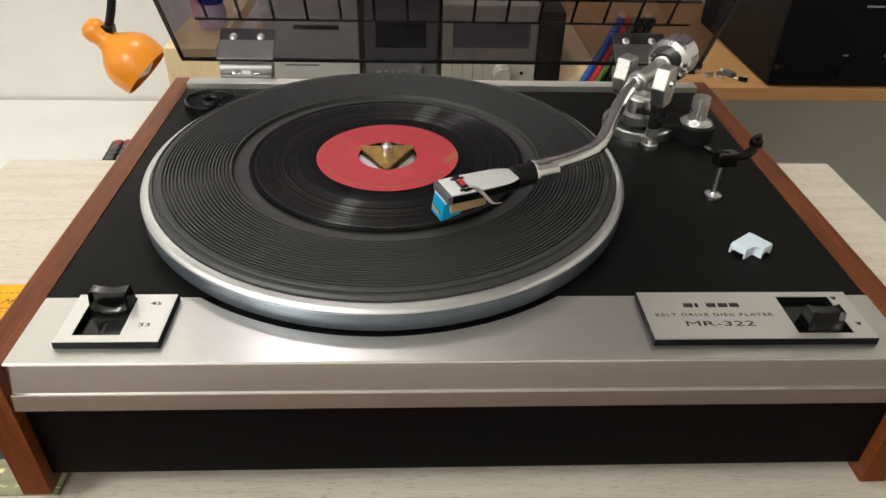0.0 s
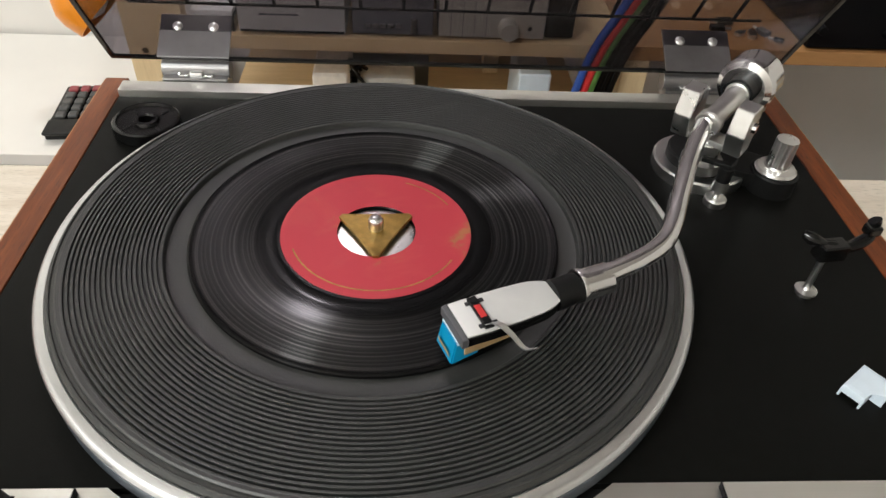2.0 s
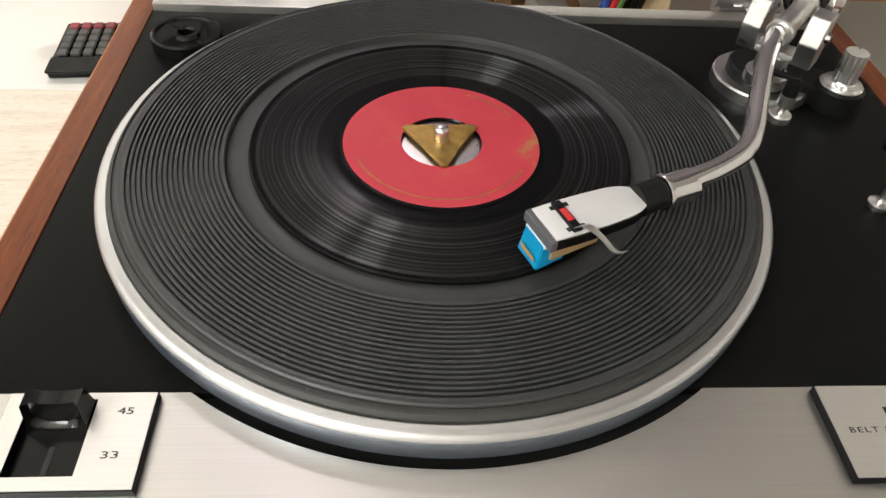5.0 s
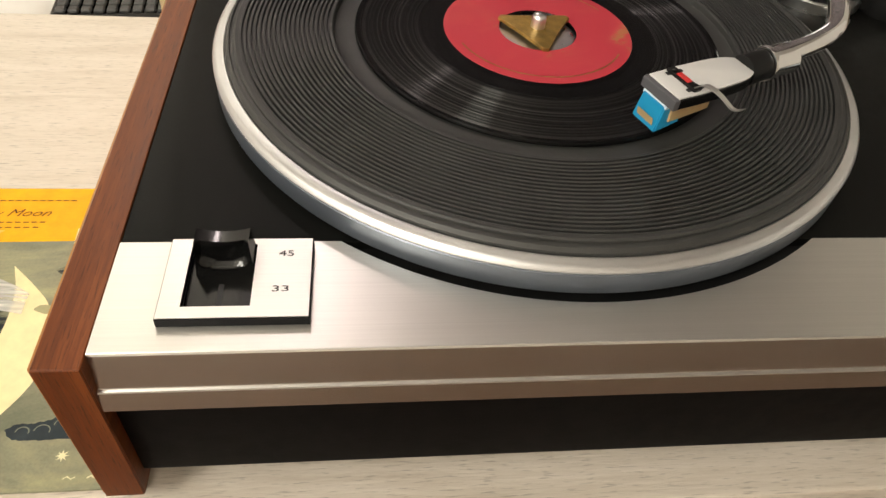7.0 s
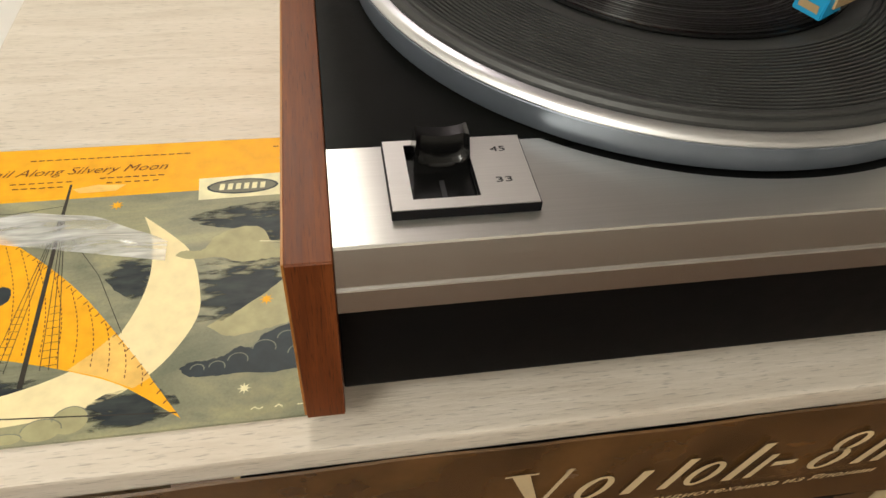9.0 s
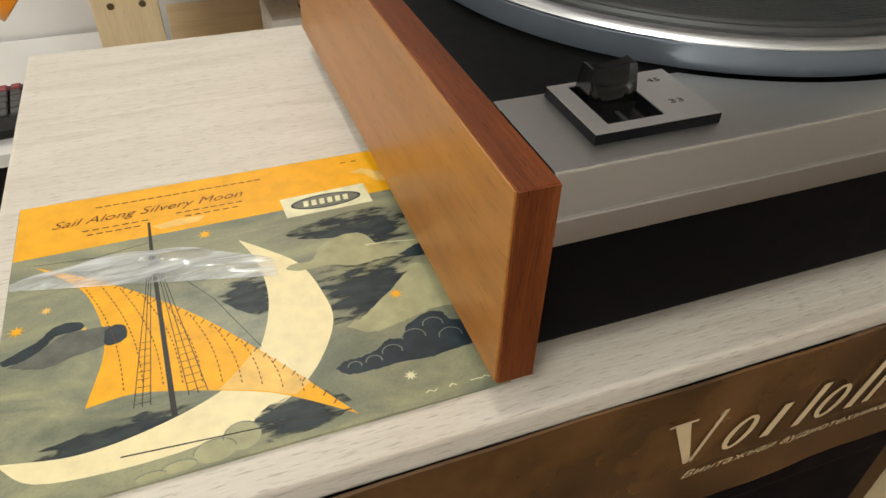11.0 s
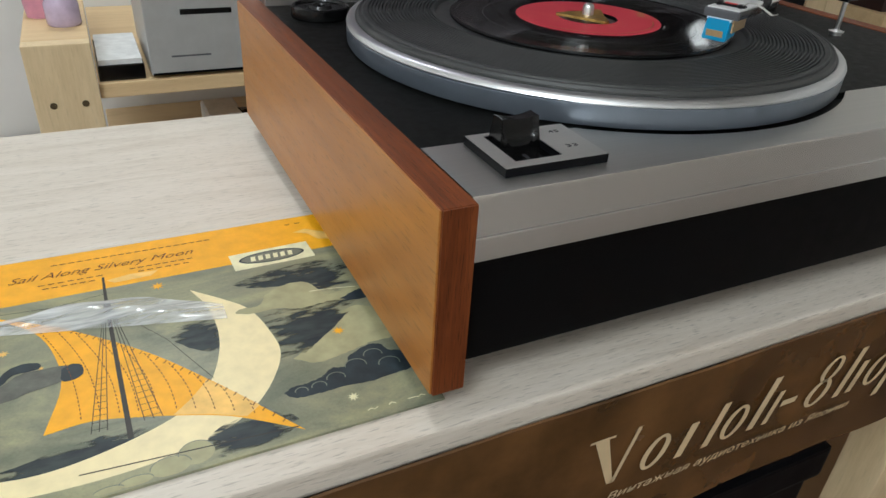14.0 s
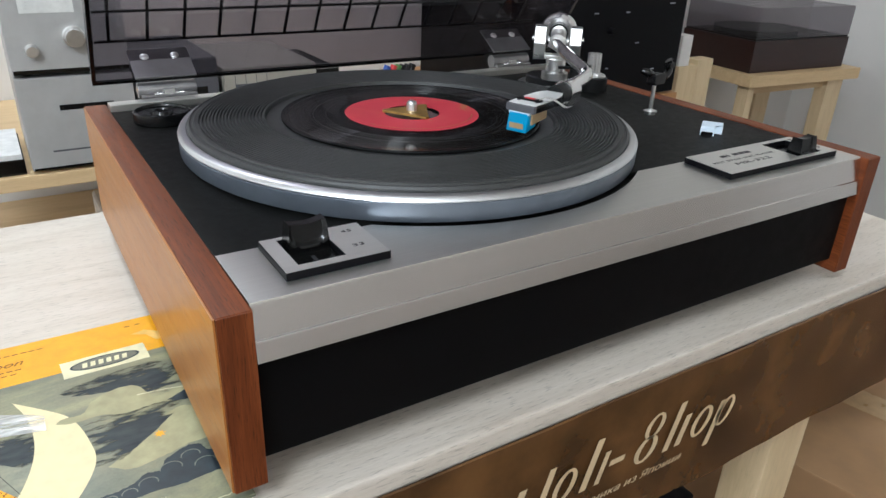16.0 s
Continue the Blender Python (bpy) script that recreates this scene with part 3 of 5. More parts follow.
smooth(part("stylus_guard", local(bm), M_BLUE, arm, "bright blue stylus holder"), 30)
part("maker_plate", local(box(-0.0001, 0.0, -0.0048, 0.0048, -0.0020, 0.0020, m=Matrix.Translation((-0.0044, 0, -0.0112)) @ Matrix.Rotation(radians(-12), 4, "Y"))), M_CREAM, arm, "small cream maker plate")
part("cartridge_gap", local(box(-0.0022, 0.0060, -0.0070, 0.0070, -0.0044, -0.0030)), M_WHITE, arm, "white cartridge shoulder")
# bearing and counterweight
AX = BACK
rot = AX.to_track_quat("Z", "Y").to_matrix().to_4x4()
smooth(part("bearing_sleeve", lathe([(0.0, -0.0135), (0.0064, -0.0135), (0.0072, -0.0125), (0.0072, -0.0085), (0.0058, -0.0075), (0.0058, 0.026), (0.0070, 0.0265), (0.0070, 0.0295), (0.0, 0.0295)], 32, None,
                                    Matrix.Translation(PIV) @ rot), M_SATIN, arm, "satin bearing sleeve"), 30)
smooth(part("weight_shaft", lathe([(0.0, 0.028), (0.0085, 0.028), (0.0085, 0.037), (0.0, 0.037)], 24, None, Matrix.Translation(PIV) @ rot), M_MATT, arm, "black shaft cushion"), 30)
smooth(part("counterweight", lathe([(0.0, 0.0352), (0.0125, 0.0352), (0.0155, 0.0375), (0.0165, 0.0400), (0.0165, 0.0415), (0.0158, 0.0420), (0.0158, 0.0560), (0.0145, 0.0575), (0.0, 0.0575)], 48, None,
                                   Matrix.Translation(PIV) @ rot), M_CHROME, arm, "chrome counterweight"), 30)
SIDE = Vector((AX.y, -AX.x, 0)).normalized()


def yoke_block(s):
    """A faceted fork arm beside the bearing."""
    m = Matrix((( SIDE.x, AX.x, 0, PIV.x), (SIDE.y, AX.y, 0, PIV.y), (0, 0, 1, PIV.z), (0, 0, 0, 1)))
    out = [(-0.0066, -0.0165), (0.0066, -0.0165), (0.0100, -0.0030), (0.0062, 0.0110), (-0.0062, 0.0110), (-0.0100, -0.0030)]
    flip = Matrix(((0, 0, 1, 0), (1, 0, 0, 0), (0, 1, 0, 0), (0, 0, 0, 1)))
    b = prism(out, s * 0.0150 - 0.0050, s * 0.0150 + 0.0050, m=m @ flip)
    bmesh.ops.bevel(b, geom=list(b.edges), offset=0.0005, segments=1, affect="EDGES")
    return b


for s in (-1, 1):
    part("bearing_fork", yoke_block(s), M_SATIN, arm, "faceted satin fork arm")
    c = PIV + SIDE * s * 0.0200
    smooth(part("pivot_screw", rod(c, c + SIDE * s * 0.002, 0.0030, 0.0026, 16), M_CHROME, arm))
part("fork_bridge", box(-0.0175, 0.0175, -0.006, 0.006, -0.0165, -0.0125, 0.001, 2, None,
                        Matrix(((SIDE.x, AX.x, 0, PIV.x), (SIDE.y, AX.y, 0, PIV.y), (0, 0, 1, PIV.z), (0, 0, 0, 1)))), M_SATIN, arm)
BASE = Matrix.Translation((0.1900, 0.0830, 0))
ab = smooth(part("arm_base", lathe([(0.0, 0.0915), (0.0275, 0.0915), (0.0275, 0.0975), (0.0265, 0.0985), (0.0205, 0.0985), (0.0, 0.0985)], 64, None, BASE), M_SATIN, tt, "satin metal arm base"), 30)
ab.location = (0, 0, 0.0083)
smooth(part("inner_ring", lathe([(0.0205, 0.0985), (0.0205, 0.1040), (0.0195, 0.1050), (0.0, 0.1050)], 48, None, BASE), M_MATT, ab, "black inner ring"), 30)
smooth(part("pillar", lathe([(0.0115, 0.1050), (0.0115, 0.1110), (0.0085, 0.1125), (0.0085, 0.1225), (0.0, 0.1225)], 36, None, Matrix.Translation((PIV.x, PIV.y, 0))), M_SATIN, ab, "satin bearing pillar"), 30)
part("skate_arm", prism([(0.000, -0.012), (0.044, -0.0290), (0.050, -0.0200), (0.046, -0.008), (0.012, 0.014)], 0.0930, 0.1025, m=BASE, bevel=0.001), M_MATT, ab, "dark side bracket")
kb = Matrix.Translation((0.2269, 0.0648, 0))
smooth(part("skate_boss", lathe([(0.0, 0.0915), (0.0135, 0.0915), (0.0135, 0.1030), (0.0125, 0.1040), (0.0, 0.1040)], 40, None, kb), M_MATT, ab, "black round boss"), 30)
smooth(part("skate_knob", lathe([(0.0, 0.1040), (0.0115, 0.1040), (0.0118, 0.1048), (0.0105, 0.1062), (0.0072, 0.1070), (0.0066, 0.1080)], 40, None, kb), M_SATIN, ab, "satin knob flange"), 30)
bm = bmesh.new()
flute = []
for i in range(48):
    a = 2 * math.pi * i / 48
    rr = 0.0063 if i % 4 in (0, 1) else 0.0056
    flute.append((rr * math.cos(a), rr * math.sin(a)))
smooth(part("fluted_grip", prism(flute, 0.1075, 0.1245, m=kb, bevel=0.0004), M_SATIN, ab, "fluted satin grip"), 20)
cl = Matrix.Translation((0.1891, 0.0488, 0))
cu = smooth(part("arm_lift", lathe([(0.0, 0.0915), (0.0062, 0.0915), (0.0062, 0.0950), (0.0055, 0.0958), (0.0018, 0.0958), (0.0018, 0.1015), (0.0044, 0.1015), (0.0044, 0.1075), (0.0, 0.1075)], 28, None, cl), M_SATIN, tt, "small satin arm lift"), 30)
cu.location = (0, 0, 0.0083)
smooth(part("lift_piston", lathe([(0.0040, 0.1075), (0.0040, 0.1160), (0.0, 0.1165)], 24, None, cl), M_MATT, cu, "black lift piston"), 40)
part("lift_bridge", box(-0.002, 0.014, -0.002, 0.002, 0.116, 0.1182, 0.0006, 2, None, cl @ Matrix.Rotation(radians(150), 4, "Z")), M_MATT, cu)

# arm rest
rs = smooth(part("arm_rest", lathe([(0.0, 0.0915), (0.0042, 0.0915), (0.0042, 0.0932), (0.0054, 0.0936), (0.0054, 0.0944), (0.0022, 0.0952), (0.0016, 0.0960), (0.0016, 0.1170), (0.0, 0.1170)], 28, None,
                                   Matrix.Translation((0.2111, -0.0225, 0))), M_SATIN, tt, "satin arm rest post"), 30)
rs.location = (0, 0, 0.0083)
rest_m = Matrix.Translation((0.2111, -0.0225, 0.1170)) @ Matrix.Rotation(radians(8), 4, "Z")
part("rest_block", box(-0.0055, 0.0085, -0.0042, 0.0042, -0.0015, 0.0075, 0.0018, 3, None, rest_m), M_BLACK, rs, "black rest block")
for hook in (((-0.0115, 0.0060, 0.0095), (-0.0060, 0.0020, 0.0075), (0.002, 0, 0.0050)), ((0.004, 0, 0.0040), (0.0130, 0.0005, 0.0040), (0.0205, 0.0020, 0.0070), (0.0235, 0.0040, 0.0125), (0.0225, 0.0050, 0.0150))):
    smooth(part("rest_clip", sweep(smooth_path([rest_m @ Vector(q) for q in hook], 6), lambda t: 0.0019 + 0.0013 * abs(math.sin(4.4 * t)), 12), M_BLACK, rs, "glossy black arm clip"), 50)
part("rest_latch", box(0.0185, 0.0250, 0.0000, 0.0060, 0.0085, 0.0135, 0.0012, 2, None, rest_m), M_BLACK, rs)

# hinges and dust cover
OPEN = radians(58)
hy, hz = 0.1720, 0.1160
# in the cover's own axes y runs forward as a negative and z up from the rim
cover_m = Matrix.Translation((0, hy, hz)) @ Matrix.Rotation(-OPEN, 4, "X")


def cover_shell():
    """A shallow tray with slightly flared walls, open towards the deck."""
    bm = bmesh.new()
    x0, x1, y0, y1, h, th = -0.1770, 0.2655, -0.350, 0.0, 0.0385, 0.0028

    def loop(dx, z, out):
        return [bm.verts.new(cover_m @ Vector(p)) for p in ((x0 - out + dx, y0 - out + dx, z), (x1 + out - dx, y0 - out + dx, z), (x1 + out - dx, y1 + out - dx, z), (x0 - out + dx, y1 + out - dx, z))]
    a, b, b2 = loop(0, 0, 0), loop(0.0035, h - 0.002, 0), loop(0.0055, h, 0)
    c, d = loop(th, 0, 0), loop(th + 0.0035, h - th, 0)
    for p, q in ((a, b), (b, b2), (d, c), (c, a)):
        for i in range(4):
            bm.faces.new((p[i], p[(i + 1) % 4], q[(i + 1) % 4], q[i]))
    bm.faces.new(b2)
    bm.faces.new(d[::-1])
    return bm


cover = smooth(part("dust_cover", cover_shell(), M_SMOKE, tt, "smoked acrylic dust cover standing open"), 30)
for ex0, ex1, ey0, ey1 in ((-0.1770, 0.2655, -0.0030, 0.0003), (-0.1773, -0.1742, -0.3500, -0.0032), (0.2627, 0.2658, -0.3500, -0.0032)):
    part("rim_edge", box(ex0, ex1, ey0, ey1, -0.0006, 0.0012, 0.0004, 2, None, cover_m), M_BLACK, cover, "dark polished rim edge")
# lattice of thin dark bars under the cover's top
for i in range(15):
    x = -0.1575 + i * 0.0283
    part("lattice_bar", box(x - 0.0012, x + 0.0012, -0.12, -0.0075, 0.0362, 0.0372, m=cover_m), M_MATT, cover)
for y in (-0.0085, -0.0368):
    part("lattice_bar", box(-0.168, 0.259, y - 0.0010, y + 0.0010, 0.0362, 0.0372, m=cover_m), M_MATT, cover)


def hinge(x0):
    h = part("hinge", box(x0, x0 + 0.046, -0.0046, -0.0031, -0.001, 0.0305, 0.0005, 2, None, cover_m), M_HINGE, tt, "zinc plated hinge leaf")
    for sx in (0.0115, 0.0345):
        m = cover_m @ Matrix.Translation((x0 + sx, -0.0047, 0.0215)) @ Matrix.Rotation(radians(90), 4, "X")
        smooth(part("screw", lathe([(0.0034, 0.0), (0.0032, 0.0008), (0.002, 0.0016), (0.0, 0.0018)], 20, None, m), M_SATIN, h, "cross-head screw"), 40)
    part("barrel", rod((x0 + 0.001, 0.1745, 0.1085), (x0 + 0.045, 0.1745, 0.1085), 0.0062, seg=28, bevel=0.0006), M_HINGE, h, "hinge barrel")
    part("bracket", box(x0 + 0.002, x0 + 0.044, 0.1640, 0.1790, 0.0985, 0.1065, 0.0006), M_HINGE, h)
    for k in (0.012, 0.028):
        pts = [(x0 + k + 0.006 * i / 40, 0.1682 + 0.0016 * math.sin(i * 1.26), 0.1060 + 0.0016 * math.cos(i * 1.26)) for i in range(41)]
        smooth(part("spring", sweep(pts, 0.0004, 6), M_CHROME, h), 60)
    part("catch", box(x0 + 0.0195, x0 + 0.0275, 0.1665, 0.1700, 0.1035, 0.1095, 0.0005), M_SATIN, h)
    return h


hinge(-0.1468)
hinge(0.1900)

for fx in (XL + 0.065, XR - 0.065):
    for fy in (-0.110, 0.120):
        smooth(part("foot", lathe([(0.0, 0.0), (0.012, 0.0), (0.014, 0.002), (0.014, 0.0219), (0.0, 0.0219)], 28, None, Matrix.Translation((fx, fy, 0))), M_MATT, tt, "black rubber foot"), 40)
# ---------------------------------------------------------------- record and loose pieces on the deck
rec = thing("record", "black seven inch vinyl record with a red label", "record", m=pose(0.0003, 0, 0.1156))
smooth(part("disc", lathe([(0.0188, 0.0), (0.0868, 0.0), (0.0877, 0.0005), (0.0879, 0.0011), (0.0876, 0.0018), (0.0866, 0.0021), (0.0858, 0.0019), (0.0846, 0.0015), (0.0560, 0.0015), (0.0530, 0.0018), (0.0500, 0.0019), (0.0480, 0.0016), (0.0472, 0.0019), (0.0192, 0.0019), (0.0188, 0.0014)], 200, closed=True), M_VINYL, rec, "grooved black vinyl"), 20)
smooth(part("label", lathe([(0.0189, 0.00195), (0.0453, 0.00195), (0.0457, 0.0021), (0.0455, 0.00225), (0.0189, 0.00225)], 120, closed=True), M_LABEL, rec, "plain red paper label, worn gold print"), 20)
for a0, a1, rr in ((200, 330, 0.0405), (30, 70, 0.0405)):
    bm = bmesh.new()
    prev = None
    for i in range(25):
        a = radians(a0 + (a1 - a0) * i / 24)
        row = [bm.verts.new((q * math.cos(a), q * math.sin(a), 0.0023)) for q in (rr, rr + 0.0007)]
        if prev:
            bm.faces.new((prev[0], prev[1], row[1], row[0]))
        prev = row
    part("print_line", bm, M_BRASS, rec)

adapter = thing("centre_adapter", "worn brass triangular adapter in the record's centre hole", "adapter", m=pose(0, 0, 0.11786, 0, 0, 62))
tri = []
for k in range(3):
    a = radians(90 + 120 * k)
    for da, rr in ((-0.07, 0.0199), (0.07, 0.0199), (radians(60), 0.0104)):
        tri.append((rr * math.cos(a + da), rr * math.sin(a + da)))
smooth(part("plate", prism(tri, 0.0, 0.0016, bevel=0.0004), M_BRASS, adapter, "worn brass plate"), 30)

puck = thing("single_adapter", "glossy black plastic 45 rpm adapter puck on the deck", "adapter", m=pose(-0.1410, 0.1125, 0.0998))
smooth(part("body", lathe([(0.0, 0.0), (0.0195, 0.0), (0.0200, 0.0008), (0.0196, 0.0072), (0.0186, 0.0080), (0.0172, 0.0080), (0.0166, 0.0066), (0.0080, 0.0060),
                           (0.0072, 0.0078), (0.0048, 0.0080), (0.0042, 0.0070), (0.0042, 0.0020), (0.0, 0.0020)], 64), M_BLACK, puck, "turned black puck"), 30)
for k in range(4):
    a = radians(45 + 90 * k)
    part("mark", box(-0.0022, 0.0022, -0.0004, 0.0004, 0.0, 0.0003, m=Matrix.Rotation(a, 4, "Z") @ Matrix.Translation((0.0125, 0, 0.0063))), M_MATT, puck)

clip = thing("plastic_clip", "small white plastic elbow clip lying loose on the deck", "clip", m=pose(0.2022, -0.0872, 0.0999, 0, 0, 36) @ Matrix.Scale(0.82, 4))


def elbow():
    """Two short channels meeting at a right angle, open below and at both ends."""
    ell = [(0.0, -0.0060), (0.0105, -0.0060), (0.0105, -0.0125), (0.0225, -0.0125), (0.0225, 0.0062), (0.0, 0.0062)]
    bm = prism(ell, 0.0034, 0.0084, bevel=0.0024)
    for x0, x1, y0, y1 in ((0.0, 0.0225, 0.0051, 0.0062), (0.0214, 0.0225, -0.0125, 0.0050), (0.0, 0.0105, -0.0060, -0.0049), (0.0105, 0.0116, -0.0125, -0.0061)):
        box(x0, x1, y0, y1, 0.0, 0.00339, bm=bm)
    return bm


part("elbow", elbow(), M_WHITE, clip, "white folded elbow")

# ---------------------------------------------------------------- record sleeve on the table
SX, SY, SW, SH = -0.3640, -0.1690, 0.1900, 0.1830


def sleeve_paper():
    m, nt, p = nodes_of("printed_sleeve_card")
    v = coords(nt, (1, 1, 1))
    cloud = noise_of(nt, coords(nt, (16, 38, 1)), 1.0, 6, 0.6, 1.2)
    fleck = noise_of(nt, v, 900, 3)
    base = ramp_of(nt, cloud, [(0.30, (0.15, 0.16, 0.11)), (0.50, (0.24, 0.24, 0.16)), (0.66, (0.34, 0.33, 0.19))])
    mul = nt.nodes.new("ShaderNodeMixRGB")
    mul.blend_type, mul.inputs[0].default_value = "MULTIPLY", 0.5
    link(nt, base, mul.inputs[1])
    link(nt, ramp_of(nt, fleck, [(0.3, (0.75, 0.75, 0.75)), (0.6, (1, 1, 1))]), mul.inputs[2])
    link(nt, mul.outputs[0], p.inputs["Base Color"])
    p.inputs["Roughness"].default_value = 0.38
    p.inputs["Specular IOR Level"].default_value = 0.28
    bump_of(nt, p, noise_of(nt, v, 45, 4), 0.25, 0.0012)
    return m


def ink(name, colour, vary=0.15, scale=120.0):
    return plain(name, colour, 0.42, 0, vary, scale, 0.05, 0.22)


def cloud_ink():
    """Brushed dark ink that thins out in streaks."""
    m, nt, p = nodes_of("dark_cloud_ink")
    out = nt.nodes["Material Output"]
    tint = noise_of(nt, coords(nt, (60, 160, 1)), 1.0, 3)
    link(nt, ramp_of(nt, tint, [(0.35, (0.014, 0.020, 0.026)), (0.65, (0.046, 0.056, 0.055))]), p.inputs["Base Color"])
    p.inputs["Roughness"].default_value = 0.42
    p.inputs["Specular IOR Level"].default_value = 0.2
    patch = noise_of(nt, coords(nt, (70, 230, 1)), 1.0, 4, 0.55, 0.3)
    tc = nt.nodes.new("ShaderNodeTexCoord")
    off = nt.nodes.new("ShaderNodeVectorMath")
    off.operation = "SUBTRACT"
    off.inputs[1].default_value = (0.5, 0.5, 0.0)
    link(nt, tc.outputs["Generated"], off.inputs[0])
    level = nt.nodes.new("ShaderNodeVectorMath")
    level.operation = "MULTIPLY"
    level.inputs[1].default_value = (1, 1, 0)
    link(nt, off.outputs[0], level.inputs[0])
    reach = nt.nodes.new("ShaderNodeVectorMath")
    reach.operation = "LENGTH"
    link(nt, level.outputs[0], reach.inputs[0])
    both = nt.nodes.new("ShaderNodeMath")
    both.operation = "MULTIPLY_ADD"
    both.inputs[1].default_value = -0.85
    link(nt, reach.outputs["Value"], both.inputs[0])
    link(nt, patch, both.inputs[2])
    streak = both.outputs[0]
    clear = nt.nodes.new("ShaderNodeBsdfTransparent")
    mixer = nt.nodes.new("ShaderNodeMixShader")
    link(nt, ramp_of(nt, streak, [(0.09, (0, 0, 0)), (0.24, (0.95, 0.95, 0.95))]), mixer.inputs[0])
    link(nt, clear.outputs[0], mixer.inputs[1])
    link(nt, p.outputs[0], mixer.inputs[2])
    link(nt, mixer.outputs[0], out.inputs["Surface"])
    return m


I_ORANGE, I_MOON = ink("orange_ink", (0.82, 0.40, 0.003), 0.10), ink("pale_moon_ink", (0.80, 0.69, 0.40), 0.08)
I_PEACH, I_CREAM, I_DARK, I_RED = ink("peach_ink", (0.80, 0.50, 0.13)), ink("cream_ink", (0.74, 0.70, 0.45)), ink("black_ink_line", (0.03, 0.025, 0.02)), ink("brown_ink", (0.12, 0.035, 0.012))
I_OLIVE, I_CLOUD, I_SOLID = ink("olive_ink", (0.36, 0.34, 0.19)), cloud_ink(), ink("blue_black_ink", (0.022, 0.031, 0.038), 0.3)
I_GREEN, I_HAZE = ink("grey_green_line_ink", (0.17, 0.18, 0.14)), ink("grey_wash_ink", (0.115, 0.115, 0.095), 0.3, 160)
sleeve = thing("record_sleeve", "worn picture sleeve in green, orange and cream, film wrapped", "record sleeve")
smooth(part("card", box(SX, SX + SW, SY, SY + SH, 0.0, 0.0016, 0.0006), sleeve_paper(), sleeve, "green printed card"))


LAYERS = {}


def flat(name, outline, level, material, label=""):
    """A print layer on the sleeve; the outline is in metres from its front corner."""
    LAYERS[level] = LAYERS.get(level, 0) + 1
    z = 0.0016 + 0.000015 * level + 0.00000008 * min(LAYERS[level], 150)
    bm = bmesh.new()
    f = bm.faces.new([bm.verts.new((SX + x, SY + y, z)) for x, y in outline])
    bmesh.ops.triangulate(bm, faces=[f])
    return part(name, bm, material, sleeve, label)


def curve2(points, steps=8):
    return [(p.x, p.y) for p in smooth_path([(x, y, 0) for x, y in points], steps)]


def stripe(points, w):
    """A thin line of width w along the points."""
    left, right = [], []
    for i, (x, y) in enumerate(points):
        x0, y0 = points[max(i - 1, 0)]
        x1, y1 = points[min(i + 1, len(points) - 1)]
        n = math.hypot(x1 - x0, y1 - y0)
        dx, dy = -(y1 - y0) / n * w / 2, (x1 - x0) / n * w / 2
        left.append((x + dx, y + dy))
        right.append((x - dx, y - dy))
    return left + right[::-1]


flat("title_band", [(0.0004, 0.1395), (SW - 0.0004, 0.1415), (SW - 0.0004, SH - 0.0004), (0.0004, SH - 0.0004)], 1, I_ORANGE, "orange title band")
moon = curve2([(0.1007, 0.1234), (0.116, 0.108), (0.1255, 0.0955), (0.1308, 0.075), (0.1312, 0.0544), (0.1181, 0.0308), (0.100, 0.017), (0.075, 0.010), (0.045, 0.0085), (0.0171, 0.0121), (0.004, 0.0244)], 5)
moon += curve2([(0.004, 0.0244), (0.030, 0.0195), (0.055, 0.0225), (0.0799, 0.0311), (0.0950, 0.0430), (0.1035, 0.0600), (0.1079, 0.0815), (0.1065, 0.105), (0.1007, 0.1234)], 5)[1:-1]
flat("moon", moon, 4, I_MOON, "pale yellow crescent moon")


def cloud(name, points, level, material, label="", ruffle=0.0007, seed=1):
    """A closed soft outline with a slightly torn edge."""
    rng = random.Random(seed)
    ring = curve2(list(points) + [points[0]], 6)[:-1]
    flat(name, [(x + rng.uniform(-ruffle, ruffle), y + rng.uniform(-ruffle, ruffle)) for x, y in ring], level, material, label)


cloud("brushed_cloud", [(0.121, 0.121), (0.138, 0.126), (0.162, 0.129), (0.184, 0.126), (0.185, 0.097), (0.171, 0.096), (0.162, 0.101), (0.145, 0.110), (0.130, 0.114)], 2, I_CLOUD, "brushed dark cloud", 0.0004, 1)
cloud("brushed_cloud", [(0.128, 0.091), (0.143, 0.091), (0.155, 0.089), (0.170, 0.088), (0.178, 0.083), (0.166, 0.071), (0.154, 0.061), (0.142, 0.052), (0.129, 0.047), (0.130, 0.067), (0.130, 0.081)], 2, I_CLOUD, "brushed dark cloud", 0.0004, 2)
cloud("brushed_cloud", [(0.085, 0.093), (0.099, 0.094), (0.112, 0.091), (0.110, 0.068), (0.099, 0.070), (0.088, 0.082)], 2, I_CLOUD, "brushed dark cloud", 0.0004, 3)
cloud("brushed_cloud", [(0.010, 0.024), (0.030, 0.028), (0.050, 0.031), (0.066, 0.033), (0.079, 0.031), (0.066, 0.022), (0.048, 0.017), (0.030, 0.014), (0.014, 0.016)], 2, I_CLOUD, "brushed dark cloud", 0.0004, 4)
cloud("brushed_cloud", [(0.088, 0.002), (0.092, 0.015), (0.106, 0.021), (0.122, 0.018), (0.128, 0.010), (0.116, 0.003), (0.100, 0.001)], 5, I_CLOUD, "brushed dark cloud", 0.0004, 5)
